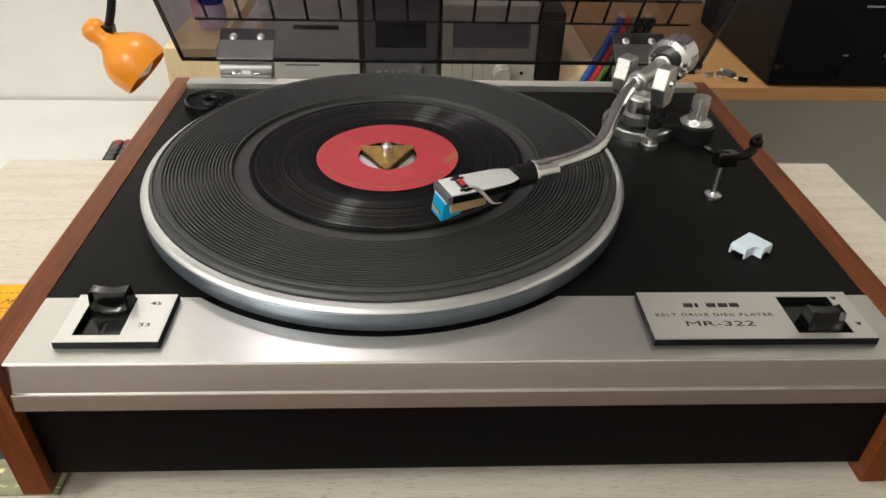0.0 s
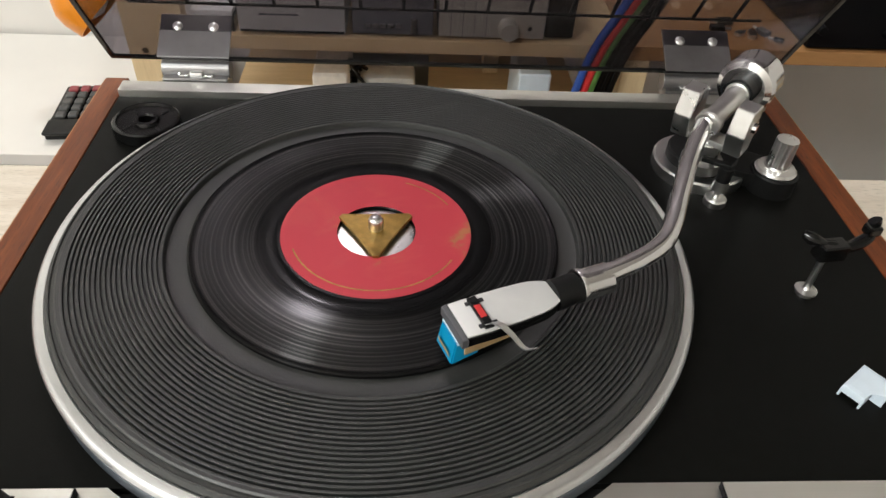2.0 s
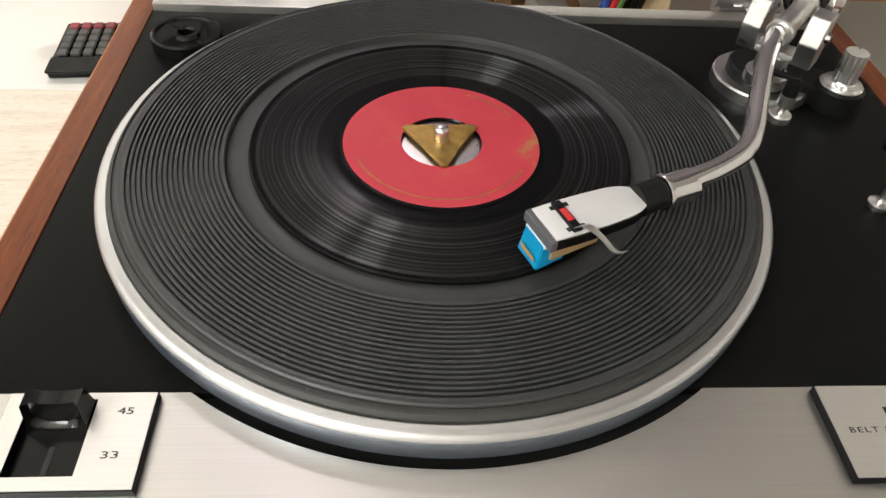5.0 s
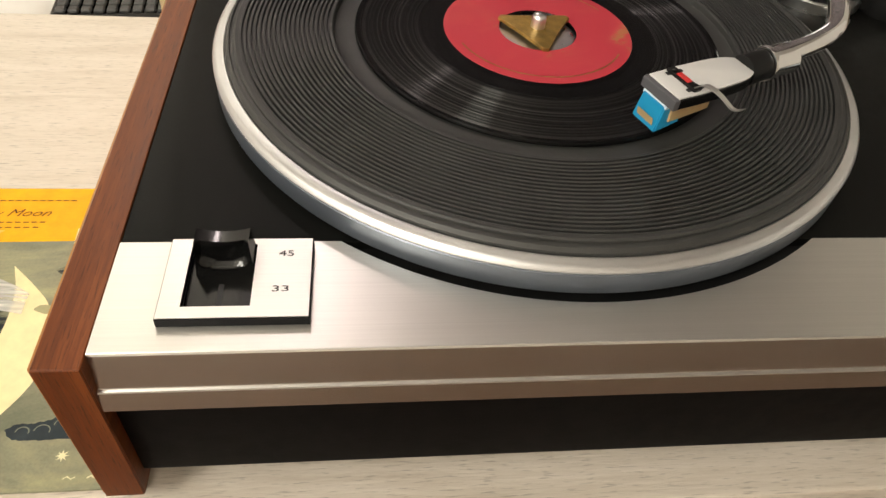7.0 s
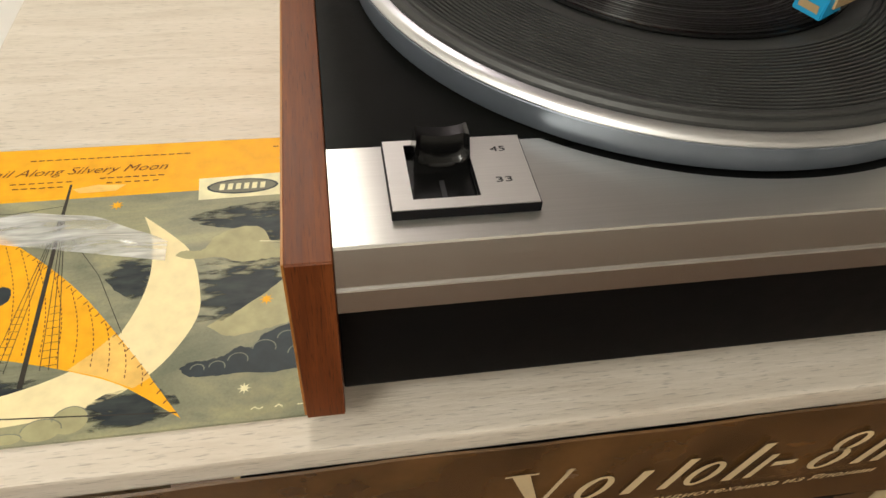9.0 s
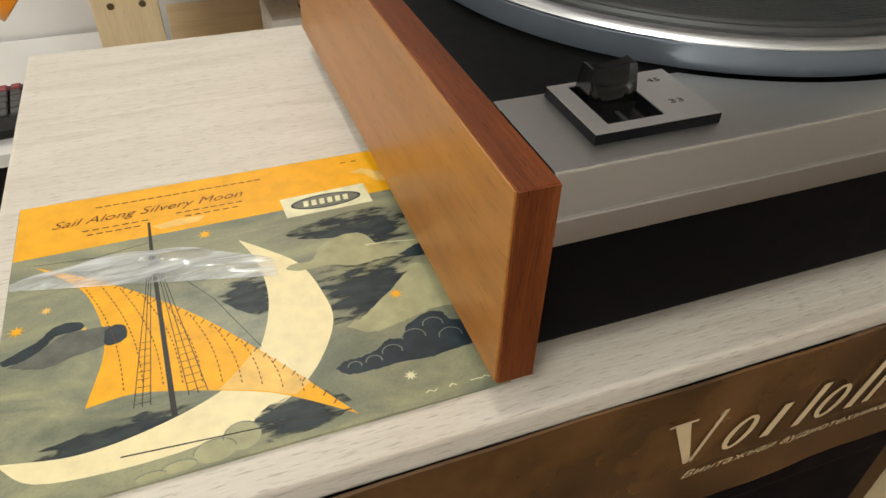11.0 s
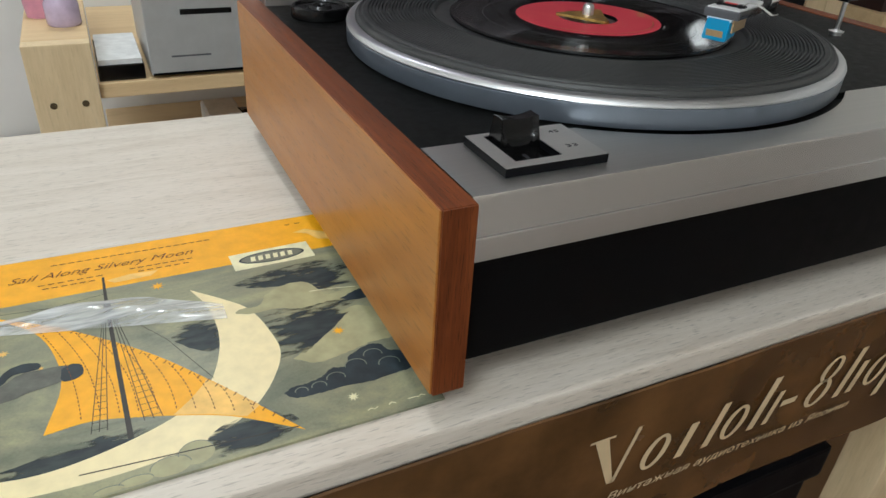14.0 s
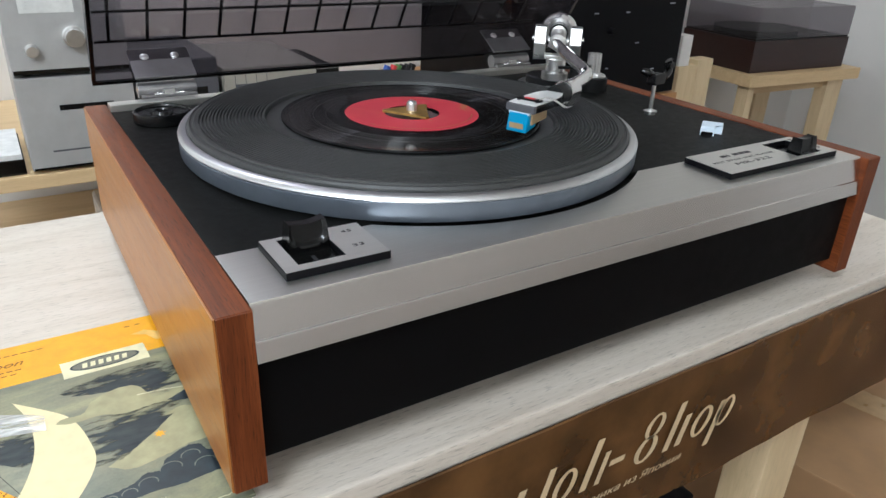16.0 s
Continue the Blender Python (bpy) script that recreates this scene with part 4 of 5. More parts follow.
cloud("pale_cloud", [(0.118, 0.094), (0.122, 0.097), (0.131, 0.097), (0.136, 0.105), (0.147, 0.111), (0.158, 0.110), (0.163, 0.101), (0.166, 0.094), (0.180, 0.097), (0.187, 0.092), (0.178, 0.087), (0.164, 0.088), (0.150, 0.087), (0.139, 0.091), (0.126, 0.091)], 5, I_OLIVE, "pale olive cloud", 0.0004, 6)
cloud("pale_cloud", [(0.136, 0.050), (0.150, 0.060), (0.164, 0.073), (0.176, 0.080), (0.186, 0.070), (0.186, 0.050), (0.172, 0.048), (0.160, 0.045), (0.146, 0.043)], 1, I_OLIVE, "pale olive cloud", 0.0005, 7)
cloud("dark_cloud", [(0.171, 0.088), (0.177, 0.091), (0.184, 0.093), (0.188, 0.086), (0.179, 0.084)], 6, I_SOLID, "blue-black cloud", 0.0003, 8)
cloud("dark_cloud", [(0.126, 0.028), (0.130, 0.031), (0.135, 0.031), (0.141, 0.032), (0.146, 0.034), (0.150, 0.037), (0.156, 0.036), (0.160, 0.042), (0.166, 0.045), (0.172, 0.047), (0.177, 0.045), (0.179, 0.040), (0.184, 0.037), (0.187, 0.029), (0.184, 0.024), (0.175, 0.023), (0.165, 0.022), (0.155, 0.023), (0.146, 0.023), (0.137, 0.023), (0.130, 0.024)], 5, I_SOLID, "blue-black cloud", 0.0003, 9)
for cx, cy, rr in ((0.1335, 0.0272, 0.0028), (0.1415, 0.0275, 0.0033), (0.1500, 0.0300, 0.0042), (0.1610, 0.0350, 0.0050), (0.1710, 0.0395, 0.0044), (0.1760, 0.0310, 0.0050)):
    ring = [(cx + rr * math.cos(radians(20 * k)), cy + 0.85 * rr * math.sin(radians(20 * k))) for k in range(-1, 10)]
    flat("cloud_curl", stripe(ring, 0.0005), 6, I_GREEN)
for cx, cy, w, h in ((0.0765, 0.0055, 0.0075, 0.0050), (0.0865, 0.0088, 0.0068, 0.0062), (0.0640, 0.0030, 0.0060, 0.0024), (0.0545, 0.0022, 0.0050, 0.0017)):
    flat("bubble_cloud", [(cx + w * math.cos(2 * math.pi * k / 28), max(0.0008, cy + h * math.sin(2 * math.pi * k / 28))) for k in range(28)], 6, I_OLIVE, "pale olive bubble cloud")
    flat("bubble_edge", stripe([(cx + w * math.cos(radians(15 * k)), cy + h * math.sin(radians(15 * k))) for k in range(0, 13)], 0.0004), 7, I_GREEN)
sail = curve2([(0.010, 0.1325), (0.040, 0.112), (0.0741, 0.0803), (0.1008, 0.0458), (0.1289, 0.0043)], 6)
sail += curve2([(0.1289, 0.0043), (0.1042, 0.0223), (0.085, 0.031), (0.066, 0.0375), (0.050, 0.0415), (0.033, 0.0400)], 5)[1:]
sail += curve2([(0.033, 0.0400), (0.0396, 0.0674), (0.0375, 0.090), (0.0290, 0.112), (0.010, 0.1325)], 5)[1:-1]
flat("sail", sail, 6, I_ORANGE, "orange sail")
flat("sail_over_moon", [(0.081, 0.0330), (0.0890, 0.0400), (0.0950, 0.0470), (0.0970, 0.0500), (0.1075, 0.0365), (0.1150, 0.0255), (0.1085, 0.0208), (0.0950, 0.0278)], 7, I_PEACH, "peach overlap of sail and moon")
cloud("grey_cloud", [(0.004, 0.071), (0.010, 0.074), (0.019, 0.079), (0.025, 0.083), (0.042, 0.082), (0.042, 0.073), (0.028, 0.069), (0.017, 0.066)], 8, I_HAZE, "grey washed cloud", 0.0003, 11)
cloud("dark_cloud", [(0.001, 0.075), (0.007, 0.078), (0.015, 0.083), (0.019, 0.088), (0.025, 0.090), (0.031, 0.088), (0.031, 0.084), (0.021, 0.083), (0.017, 0.078), (0.010, 0.073), (0.003, 0.072)], 9, I_SOLID, "blue-black cloud", 0.0002, 12)
cloud("dark_cloud", [(0.040, 0.080), (0.044, 0.0825), (0.048, 0.080), (0.0485, 0.074), (0.045, 0.071), (0.040, 0.072)], 9, I_SOLID, "blue-black cloud", 0.0002, 13)
# dashed seams of the sail
for k in range(10):
    t = 0.14 + 0.078 * k
    x0, y0 = 0.010 + 0.1189 * t, 0.1325 - 0.1282 * t + 0.066 * t * (1 - t)
    x1, y1 = 0.034 + 0.092 * t, 0.041 - 0.034 * t ** 2.2
    if y0 - y1 < 0.006:
        continue
    n = max(4, int((y0 - y1) / 0.0026))
    for i in range(1, n):
        u0, u1 = i / n, (i + 0.55) / n
        seg = [(x0 + (x1 - x0) * u + 0.006 * (1 - t) * math.sin(math.pi * u), y0 + (y1 - y0) * u) for u in (u0, u1)]
        if i < n - 1:
            flat("seam_dash", stripe(seg, 0.00045), 9, I_RED)
for i in range(26):
    t = 0.30 + 0.026 * i
    x, y = 0.010 + 0.1189 * t, 0.1325 - 0.1282 * t + 0.066 * t * (1 - t)
    flat("edge_stitch", stripe([(x, y), (x - 0.0016, y - 0.0018)], 0.0005), 9, I_RED)
flat("mast", [(0.0600, 0.1514), (0.0612, 0.1514), (0.0618, 0.125), (0.0652, 0.026), (0.0630, 0.026), (0.0600, 0.125)], 10, I_DARK, "black mast")
for x0, x1 in ((0.0600, 0.0500), (0.0602, 0.0530), (0.0604, 0.0560), (0.0614, 0.0700), (0.0616, 0.0735), (0.0618, 0.0770)):
    flat("rigging", stripe([(x0, 0.128), (x1, 0.034)], 0.00035), 10, I_DARK)
for k in range(9):
    y = 0.036 + 0.004 * k
    f = (0.128 - y) / 0.094
    flat("ratline", stripe([(0.0600 - 0.0100 * f, y), (0.0604 - 0.0044 * f, y - 0.0004)], 0.00028), 10, I_DARK)
    flat("ratline", stripe([(0.0614 + 0.0086 * f, y), (0.0618 + 0.0152 * f, y + 0.0004)], 0.00028), 10, I_DARK)
flat("boom", stripe([(0.045, 0.0135), (0.085, 0.0105), (0.127, 0.0072)], 0.0006), 10, I_DARK)
flat("stay", stripe([(0.0608, 0.135), (0.036, 0.131), (0.010, 0.1335)], 0.0003), 10, I_DARK)
flat("stay", stripe([(0.0612, 0.122), (0.0850, 0.0850), (0.1000, 0.0500)], 0.0003), 10, I_DARK)


def star(cx, cy, r, material):
    pts = [(cx + (r if i % 2 == 0 else r * 0.42) * math.cos(math.pi * i / 8), cy + (r if i % 2 == 0 else r * 0.42) * math.sin(math.pi * i / 8)) for i in range(16)]
    LAYERS[9] = LAYERS.get(9, 0) + 1
    z = 0.0016 + 0.000015 * 9 + 0.00000008 * 140
    bm = bmesh.new()
    hub = bm.verts.new((SX + cx, SY + cy, z))
    rim = [bm.verts.new((SX + x, SY + y, z)) for x, y in pts]
    for i in range(16):
        bm.faces.new((hub, rim[i], rim[(i + 1) % 16]))
    part("star", bm, material, sleeve)


for cx, cy, r, mt in ((0.086, 0.1329, 0.0036, I_ORANGE), (0.1616, 0.0623, 0.0034, I_ORANGE), (0.1531, 0.0153, 0.0028, I_CREAM), (0.0058, 0.0909, 0.0036, I_ORANGE), (0.0166, 0.1004, 0.0026, I_PEACH), (0.032, 0.084, 0.0014, I_PEACH)):
    star(cx, cy, r, mt)
# maker's label, title and small print
flat("label_patch", [(0.1254, 0.1500), (0.1262, 0.1330), (0.1714, 0.1338), (0.1706, 0.1515)], 11, I_CREAM, "cream maker's patch")
flat("label_oval", [(0.1484 + 0.0185 * math.cos(2 * math.pi * i / 48), 0.1422 + 0.0060 * math.sin(2 * math.pi * i / 48)) for i in range(48)], 12, I_SOLID, "dark oval")
flat("label_ring", [(0.1484 + 0.0172 * math.cos(2 * math.pi * i / 48), 0.1422 + 0.0050 * math.sin(2 * math.pi * i / 48)) for i in range(48)], 13, ink("grey_green_ink", (0.16, 0.16, 0.12)))
for i in range(6):
    x = 0.1362 + 0.0042 * i
    flat("brand_bar", [(x, 0.1398), (x + 0.0026, 0.1398), (x + 0.0031, 0.1446), (x + 0.0005, 0.1446)], 14, I_CREAM)
lettering("title", "Sail Along Silvery Moon", 0.0082, pose(SX + 0.0615, SY + 0.1622, 0.00187), I_RED, sleeve, depth=0.00002, shear=0.42, width=0.092, bold=-0.00008)
for x0, x1, y in ((0.036, 0.120, 0.1725), (0.030, 0.062, 0.1538), (0.074, 0.108, 0.1552), (0.032, 0.058, 0.1500), (0.078, 0.106, 0.1512), (0.164, 0.176, 0.1745)):
    n = int((x1 - x0) / 0.0042)
    for i in range(n):
        xa = x0 + (x1 - x0) * i / n
        flat("small_print", [(xa, y - 0.0004), (xa + 0.0030, y - 0.0004), (xa + 0.0030, y + 0.0004), (xa, y + 0.0004)], 11, I_RED)
rng = random.Random(8)
for x, n in ((0.1560, 3), (0.1655, 2), (0.1745, 5), (0.1850, 3)):
    pts = [(x + 0.0016 * k, 0.0052 + rng.uniform(-0.0007, 0.0007) - 0.0006 * k * (x > 0.18)) for k in range(n + 1)]
    flat("torn_edge", stripe(pts, rng.uniform(0.0004, 0.0009)), 15, I_CREAM)
flat("worn_patch", [(0.062, 0.1475), (0.074, 0.1500), (0.088, 0.1490), (0.084, 0.1445), (0.066, 0.1440)], 11, I_PEACH)
flat("worn_patch", [(0.1660, 0.1640), (0.1740, 0.1660), (0.1880, 0.1560), (0.1890, 0.1480), (0.1780, 0.1520), (0.1740, 0.1600)], 12, I_PEACH)
flat("crease", stripe(curve2([(0.158, 0.1000), (0.170, 0.0985), (0.182, 0.0960)], 5), 0.0006), 15, I_CREAM)

# rucked clear film over the card
bm = bmesh.new()
grid = []
for i in range(61):
    row = []
    for j in range(17):
        u, v = i / 60, j / 16
        x = 0.001 + 0.113 * u
        high = 0.1190 + 0.0125 * math.sin(math.pi * min(1.0, 0.10 + 0.85 * u)) - 0.018 * u ** 3 + 0.0008 * math.sin(21 * u)
        low_edge = 0.1180 - 0.0270 * u
        y = low_edge + (high - low_edge) * v
        ruck = math.sin(math.pi * v) ** 0.7 * math.sin(math.pi * min(1.0, 0.03 + 0.95 * u)) ** 0.6
        z = 0.0022 + 0.0034 * ruck * (0.75 + 0.25 * math.sin(9 * u + 5 * v)) + 0.0005 * math.sin(31 * u - 9 * v) * ruck
        row.append(bm.verts.new((SX + x, SY + y, z)))
    grid.append(row)
for a, b in zip(grid, grid[1:]):
    for j in range(16):
        bm.faces.new((a[j], a[j + 1], b[j + 1], b[j]))
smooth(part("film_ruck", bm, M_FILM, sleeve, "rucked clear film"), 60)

# ---------------------------------------------------------------- banner on the table's front
BY = TY0 - 0.0006
banner = thing("banner", "brown printed banner with pale gold lettering on the table's front", "banner")
bm = bmesh.new()
rows = []
for i in range(41):
    x = TX0 + 0.002 + (TX1 - TX0 - 0.004) * i / 40
    ruck = 0.0008 * math.sin(x * 31) + 0.0005 * math.sin(x * 77)
    rows.append([bm.verts.new((x, BY - d + ruck * f, z)) for d, z, f in ((0.0008, -0.0122, 0.5), (0.0018, -0.0130, 0.6), (0.0019, -0.060, 0.7), (0.0020, -0.118, 1.0), (0.0008, -0.118, 1.0), (0.0006, -0.0150, 0.5))])
for a, b in zip(rows, rows[1:]):
    for k in range(6):
        bm.faces.new((a[k], a[(k + 1) % 6], b[(k + 1) % 6], b[k]))
bm.faces.new(rows[0][::-1])
bm.faces.new(rows[-1])
smooth(part("sheet", bm, M_BANNER, banner, "glossy brown printed sheet"), 40)


def on_banner(outline, lift=0.0032):
    """A print shape; x along the table, second number is the height."""
    b = bmesh.new()
    f = b.faces.new([b.verts.new((x, BY - lift, z)) for x, z in outline])
    bmesh.ops.triangulate(b, faces=[f])
    return b


SL = 0.30


def slanted(x, z, w, h):
    return [(x, z), (x + w, z), (x + w + SL * h, z + h), (x + SL * h, z + h)]


# the shop's mark: slanted bars and ovals in place of its name
BASE_Z, X_H, CAP = -0.0728, 0.0235, 0.0362


def mark_bar(x, w, h, z=BASE_Z):
    part("mark_bar", on_banner(slanted(x, z, w, h)), M_LETTER, banner)


def mark_oval(x, w, h, z=BASE_Z):
    """A slanted oval with a narrower oval opening."""
    b, n = bmesh.new(), 36
    cx, cz = x + w / 2 + SL * h / 2, z + h / 2
    loops = []
    for s in (1.0, 0.50):
        loops.append([b.verts.new((cx + w / 2 * s * math.cos(2 * math.pi * i / n) + SL * h / 2 * math.sin(2 * math.pi * i / n), BY - 0.0032,
                                   cz + h / 2 * (s + (1 - s) * 0.62) * math.sin(2 * math.pi * i / n))) for i in range(n)])
    for i in range(n):
        k = (i + 1) % n
        b.faces.new((loops[0][i], loops[0][k], loops[1][k], loops[1][i]))
    part("mark_oval", b, M_LETTER, banner)


part("mark_bar", on_banner([(-0.1000, BASE_Z + CAP), (-0.0915, BASE_Z + CAP), (-0.0820, BASE_Z), (-0.0860, BASE_Z)]), M_LETTER, banner)
part("mark_bar", on_banner([(-0.1030, BASE_Z + CAP - 0.0014), (-0.0875, BASE_Z + CAP - 0.0014), (-0.0870, BASE_Z + CAP), (-0.1025, BASE_Z + CAP)], 0.0033), M_LETTER, banner)
for x, w, h in ((-0.0838, 0.0026, CAP), (-0.0410, 0.0055, X_H), (-0.0215, 0.0050, 0.0300), (0.0128, 0.0055, CAP), (0.0250, 0.0042, X_H),
                (0.0850, 0.0055, CAP), (0.0965, 0.0055, X_H)):
    mark_bar(x, w, h)
mark_bar(0.0360, 0.0125, 0.0042, BASE_Z + 0.0105)
mark_bar(0.1280, 0.0055, 0.0350, BASE_Z - 0.0130)
mark_oval(0.0560, 0.0190, 0.0200)
mark_oval(0.0625, 0.0165, 0.0185, BASE_Z + CAP - 0.0185)
for x, w in ((-0.0680, 0.0165), (-0.0115, 0.0170), (0.1085, 0.0185), (0.1340, 0.0160)):
    mark_oval(x, w, X_H)
lettering("strap_line", "Винтажная аудиотехника из Японии", 0.0078, Matrix.Translation((0.0110, BY - 0.0032, -0.0845)) @ Matrix.Rotation(radians(90), 4, "X"), M_LETTER, banner, depth=0.00002, shear=0.3, width=0.190)

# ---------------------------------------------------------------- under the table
# body and lid coloured near black to keep the space under the table dark
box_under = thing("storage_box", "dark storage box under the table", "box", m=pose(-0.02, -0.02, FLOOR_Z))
part("body", box(-0.22, 0.22, -0.12, 0.16, 0.0, 0.50, 0.004), M_NIGHT, box_under, "near-black box body")
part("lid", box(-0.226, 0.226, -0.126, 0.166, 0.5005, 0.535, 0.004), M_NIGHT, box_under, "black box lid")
card = plain("brown_cardboard", (0.32, 0.19, 0.09), 0.7, 0, 0.1, 30, 0.1)
carton = thing("carton", "brown cardboard carton on the floor", "box", m=pose(0.66, 0.05, FLOOR_Z, 0, 0, 12))
part("body", box(-0.20, 0.20, -0.20, 0.20, 0.0, 0.40, 0.003), card, carton)
part("tape", box(-0.025, 0.025, -0.2004, 0.2004, 0.4002, 0.4008), plain("parcel_tape", (0.42, 0.28, 0.14), 0.3), carton)
bag = thing("cable_bag", "dark blue bag with tangled leads on a carton", "bag", m=pose(0.70, 0.06, FLOOR_Z + 0.401))
bm = bmesh.new()
bmesh.ops.create_icosphere(bm, subdivisions=3, radius=0.1)
for v in bm.verts:
    n = 1 + 0.25 * noise.noise(v.co * 18)
    v.co = Vector((v.co.x * 1.5 * n, v.co.y * 1.2 * n, max(0.0, v.co.z * 0.8 * n + 0.06)))
smooth(part("sack", bm, plain("navy_cloth", (0.012, 0.018, 0.05), 0.7), bag), 80)
for k in range(4):
    rng = random.Random(k)
    smooth(part("lead", sweep(smooth_path([(rng.uniform(-0.14, 0.1), rng.uniform(-0.14, 0.1), 0.13 + 0.02 * i + rng.uniform(-0.02, 0.02)) for i in range(4)], 8), 0.004, 8), M_GREY if k % 2 else M_BLACK, bag), 60)

# ---------------------------------------------------------------- shelf behind the table
SYF, SZT = 0.700, -0.1175
shelf = thing("shelf_unit", "pale pine shelf unit with open planks behind the table", "shelf")
up = part("upright", box(-0.3755, -0.2920, SYF - 0.012, SYF + 0.014, FLOOR_Z, -0.0565, 0.002), M_PINE_V, shelf, "pale pine upright")
for hx in (-0.352, -0.312):
    smooth(part("screw", lathe([(0.0046, 0.0), (0.0046, 0.0006), (0.0, 0.0008)], 16, None, Matrix.Translation((hx, SYF - 0.0122, -0.139)) @ Matrix.Rotation(radians(90), 4, "X")), plain("dark_screw", (0.10, 0.07, 0.03), 0.5), up))
part("upright", box(0.345, 0.385, SYF + 0.002, SYF + 0.040, FLOOR_Z, SZT - 0.0230, 0.002), M_PINE_V, shelf, "pale pine upright")
part("upright", box(0.170, 0.200, 1.00, 1.04, FLOOR_Z, SZT - 0.0215, 0.002), M_PINE_V, shelf, "pale pine upright")
part("upright", box(1.07, 1.11, SYF + 0.002, SYF + 0.040, FLOOR_Z, SZT - 0.0215, 0.002), M_PINE_V, shelf, "pale pine upright")
part("plank", box(-0.2915, 0.3445, SYF, 1.195, SZT - 0.0210, SZT, 0.002), M_PINE, shelf, "pale pine plank")
part("plank", box(0.3455, 1.12, SYF, 1.195, SZT - 0.0225, SZT, 0.002), M_PINE_DARK, shelf, "amber pine plank")
part("plank", box(-0.2915, 0.3445, SYF - 0.03, 1.195, -0.345, -0.324, 0.002), M_PINE, shelf, "pale pine lower plank")
part("top_block", box(-0.3755, -0.2920, SYF + 0.0145, 1.06, -0.080, -0.0565, 0.002), M_PINE, shelf, "pale pine side rail")


def component(name, label, x0, x1, z0, z1, y0, y1, body, face):
    c = thing(name, label, "hi-fi component", "hi-fi components on the shelf", pose((x0 + x1) / 2, y0, z0))
    w = (x1 - x0) / 2
    for fx in (-w + 0.018, w - 0.018):
        for fy in (0.03, y1 - y0 - 0.03):
            part("foot", rod((fx, fy, 0), (fx, fy, 0.0052), 0.009, seg=16), M_MATT, c)
    part("case", box(-w, w, 0.0045, y1 - y0, 0.005, z1 - z0, 0.002), body, c)
    part("front", box(-w + 0.0005, w - 0.0005, 0.0, 0.0044, 0.0052, z1 - z0 - 0.0005, 0.0012), face, c, "front panel")
    return c


def dial(c, x, z, r, depth, material):
    smooth(part("knob", lathe([(r * 1.1, 0.0), (r * 1.1, 0.002), (r, 0.003), (r * 0.94, depth - 0.001), (r * 0.86, depth), (0.0, depth)], 36, None, Matrix.Translation((x, -0.0001, z)) @ Matrix.Rotation(radians(90), 4, "X")), material, c, "turned metal knob"), 30)


M_CREAMFACE = plain("champagne_panel", (0.46, 0.44, 0.38), 0.4, 0.3, 0.05, 40, 0.04)
c1 = component("cassette_deck", "silver grey hi-fi unit with a narrow slot", -0.2195, -0.0690, SZT, 0.0180, SYF + 0.002, 0.94, M_SILVER, M_SILVER)
part("slot", box(-0.026, 0.045, -0.0006, 0.0, 0.0890, 0.0965), M_BLACK, c1, "black slot")
part("base_gap", box(-0.073, 0.073, -0.0004, 0.0, 0.0052, 0.0085), M_BLACK, c1)
part("print_bar", box(-0.045, 0.010, -0.0003, 0.0, 0.0300, 0.0325), M_GREY, c1)
c2 = component("amplifier", "silver amplifier with knobs and a pale meter window", -0.2195, -0.0690, 0.0182, 0.1650, SYF + 0.002, 0.94, M_SILVER, M_SILVER)
part("meter", box(-0.052, 0.014, -0.0008, 0.0, 0.0850, 0.1250), plain("meter_card", (0.75, 0.75, 0.72), 0.3), c2, "pale meter window")
dial(c2, -0.046, 0.0370, 0.0080, 0.014, M_SATIN)
dial(c2, 0.008, 0.0530, 0.0130, 0.018, M_SATIN)
part("base_gap", box(-0.073, 0.073, -0.0004, 0.0, 0.0052, 0.0110), M_BLACK, c2)
c3 = component("tape_unit", "dark grey hi-fi unit with small bright keys", -0.0600, 0.0560, SZT, 0.0300, SYF + 0.006, 0.94, M_GREY, M_GREY)
for i in range(5):
    part("key", box(-0.040 + 0.011 * i, -0.032 + 0.011 * i, -0.004, 0.0, 0.016, 0.021, 0.0006), M_SATIN, c3)
part("lever", box(0.026, 0.034, -0.006, 0.0, 0.010, 0.030, 0.001), M_SATIN, c3)
part("window", box(-0.040, 0.040, -0.0006, 0.0, 0.060, 0.105), M_BLACK, c3)
c4 = component("receiver", "champagne receiver with a round knob", 0.0640, 0.2180, SZT, 0.0120, SYF + 0.004, 0.94, M_CREAMFACE, M_CREAMFACE)
dial(c4, 0.0230, 0.0215, 0.0140, 0.020, M_CREAMFACE)
for i in range(4):
    part("groove", box(-0.060 + 0.017 * i, -0.0592 + 0.017 * i, -0.0004, 0.0, 0.006, 0.120), M_GREY, c4)
part("socket", rod((0.055, 0.0, 0.0205), (0.055, -0.001, 0.0205), 0.003, seg=14), M_BLACK, c4)
part("window", box(-0.060, 0.064, -0.0006, 0.0, 0.062, 0.104), M_GREY, c4)
component("black_unit", "black hi-fi unit with a plain front", 0.2200, 0.2620, SZT, 0.0000, SYF + 0.010, 0.90, M_MATT, M_BLACK)
c6 = component("black_amplifier", "large black amplifier with tiny white lettering", 0.615, 1.105, SZT, 0.4200, SYF + 0.004, 1.04, M_NIGHT, M_NIGHT)
M_TINY = plain("tiny_white_print", (0.40, 0.40, 0.42), 0.5, 0, 0.1, 60, 0)
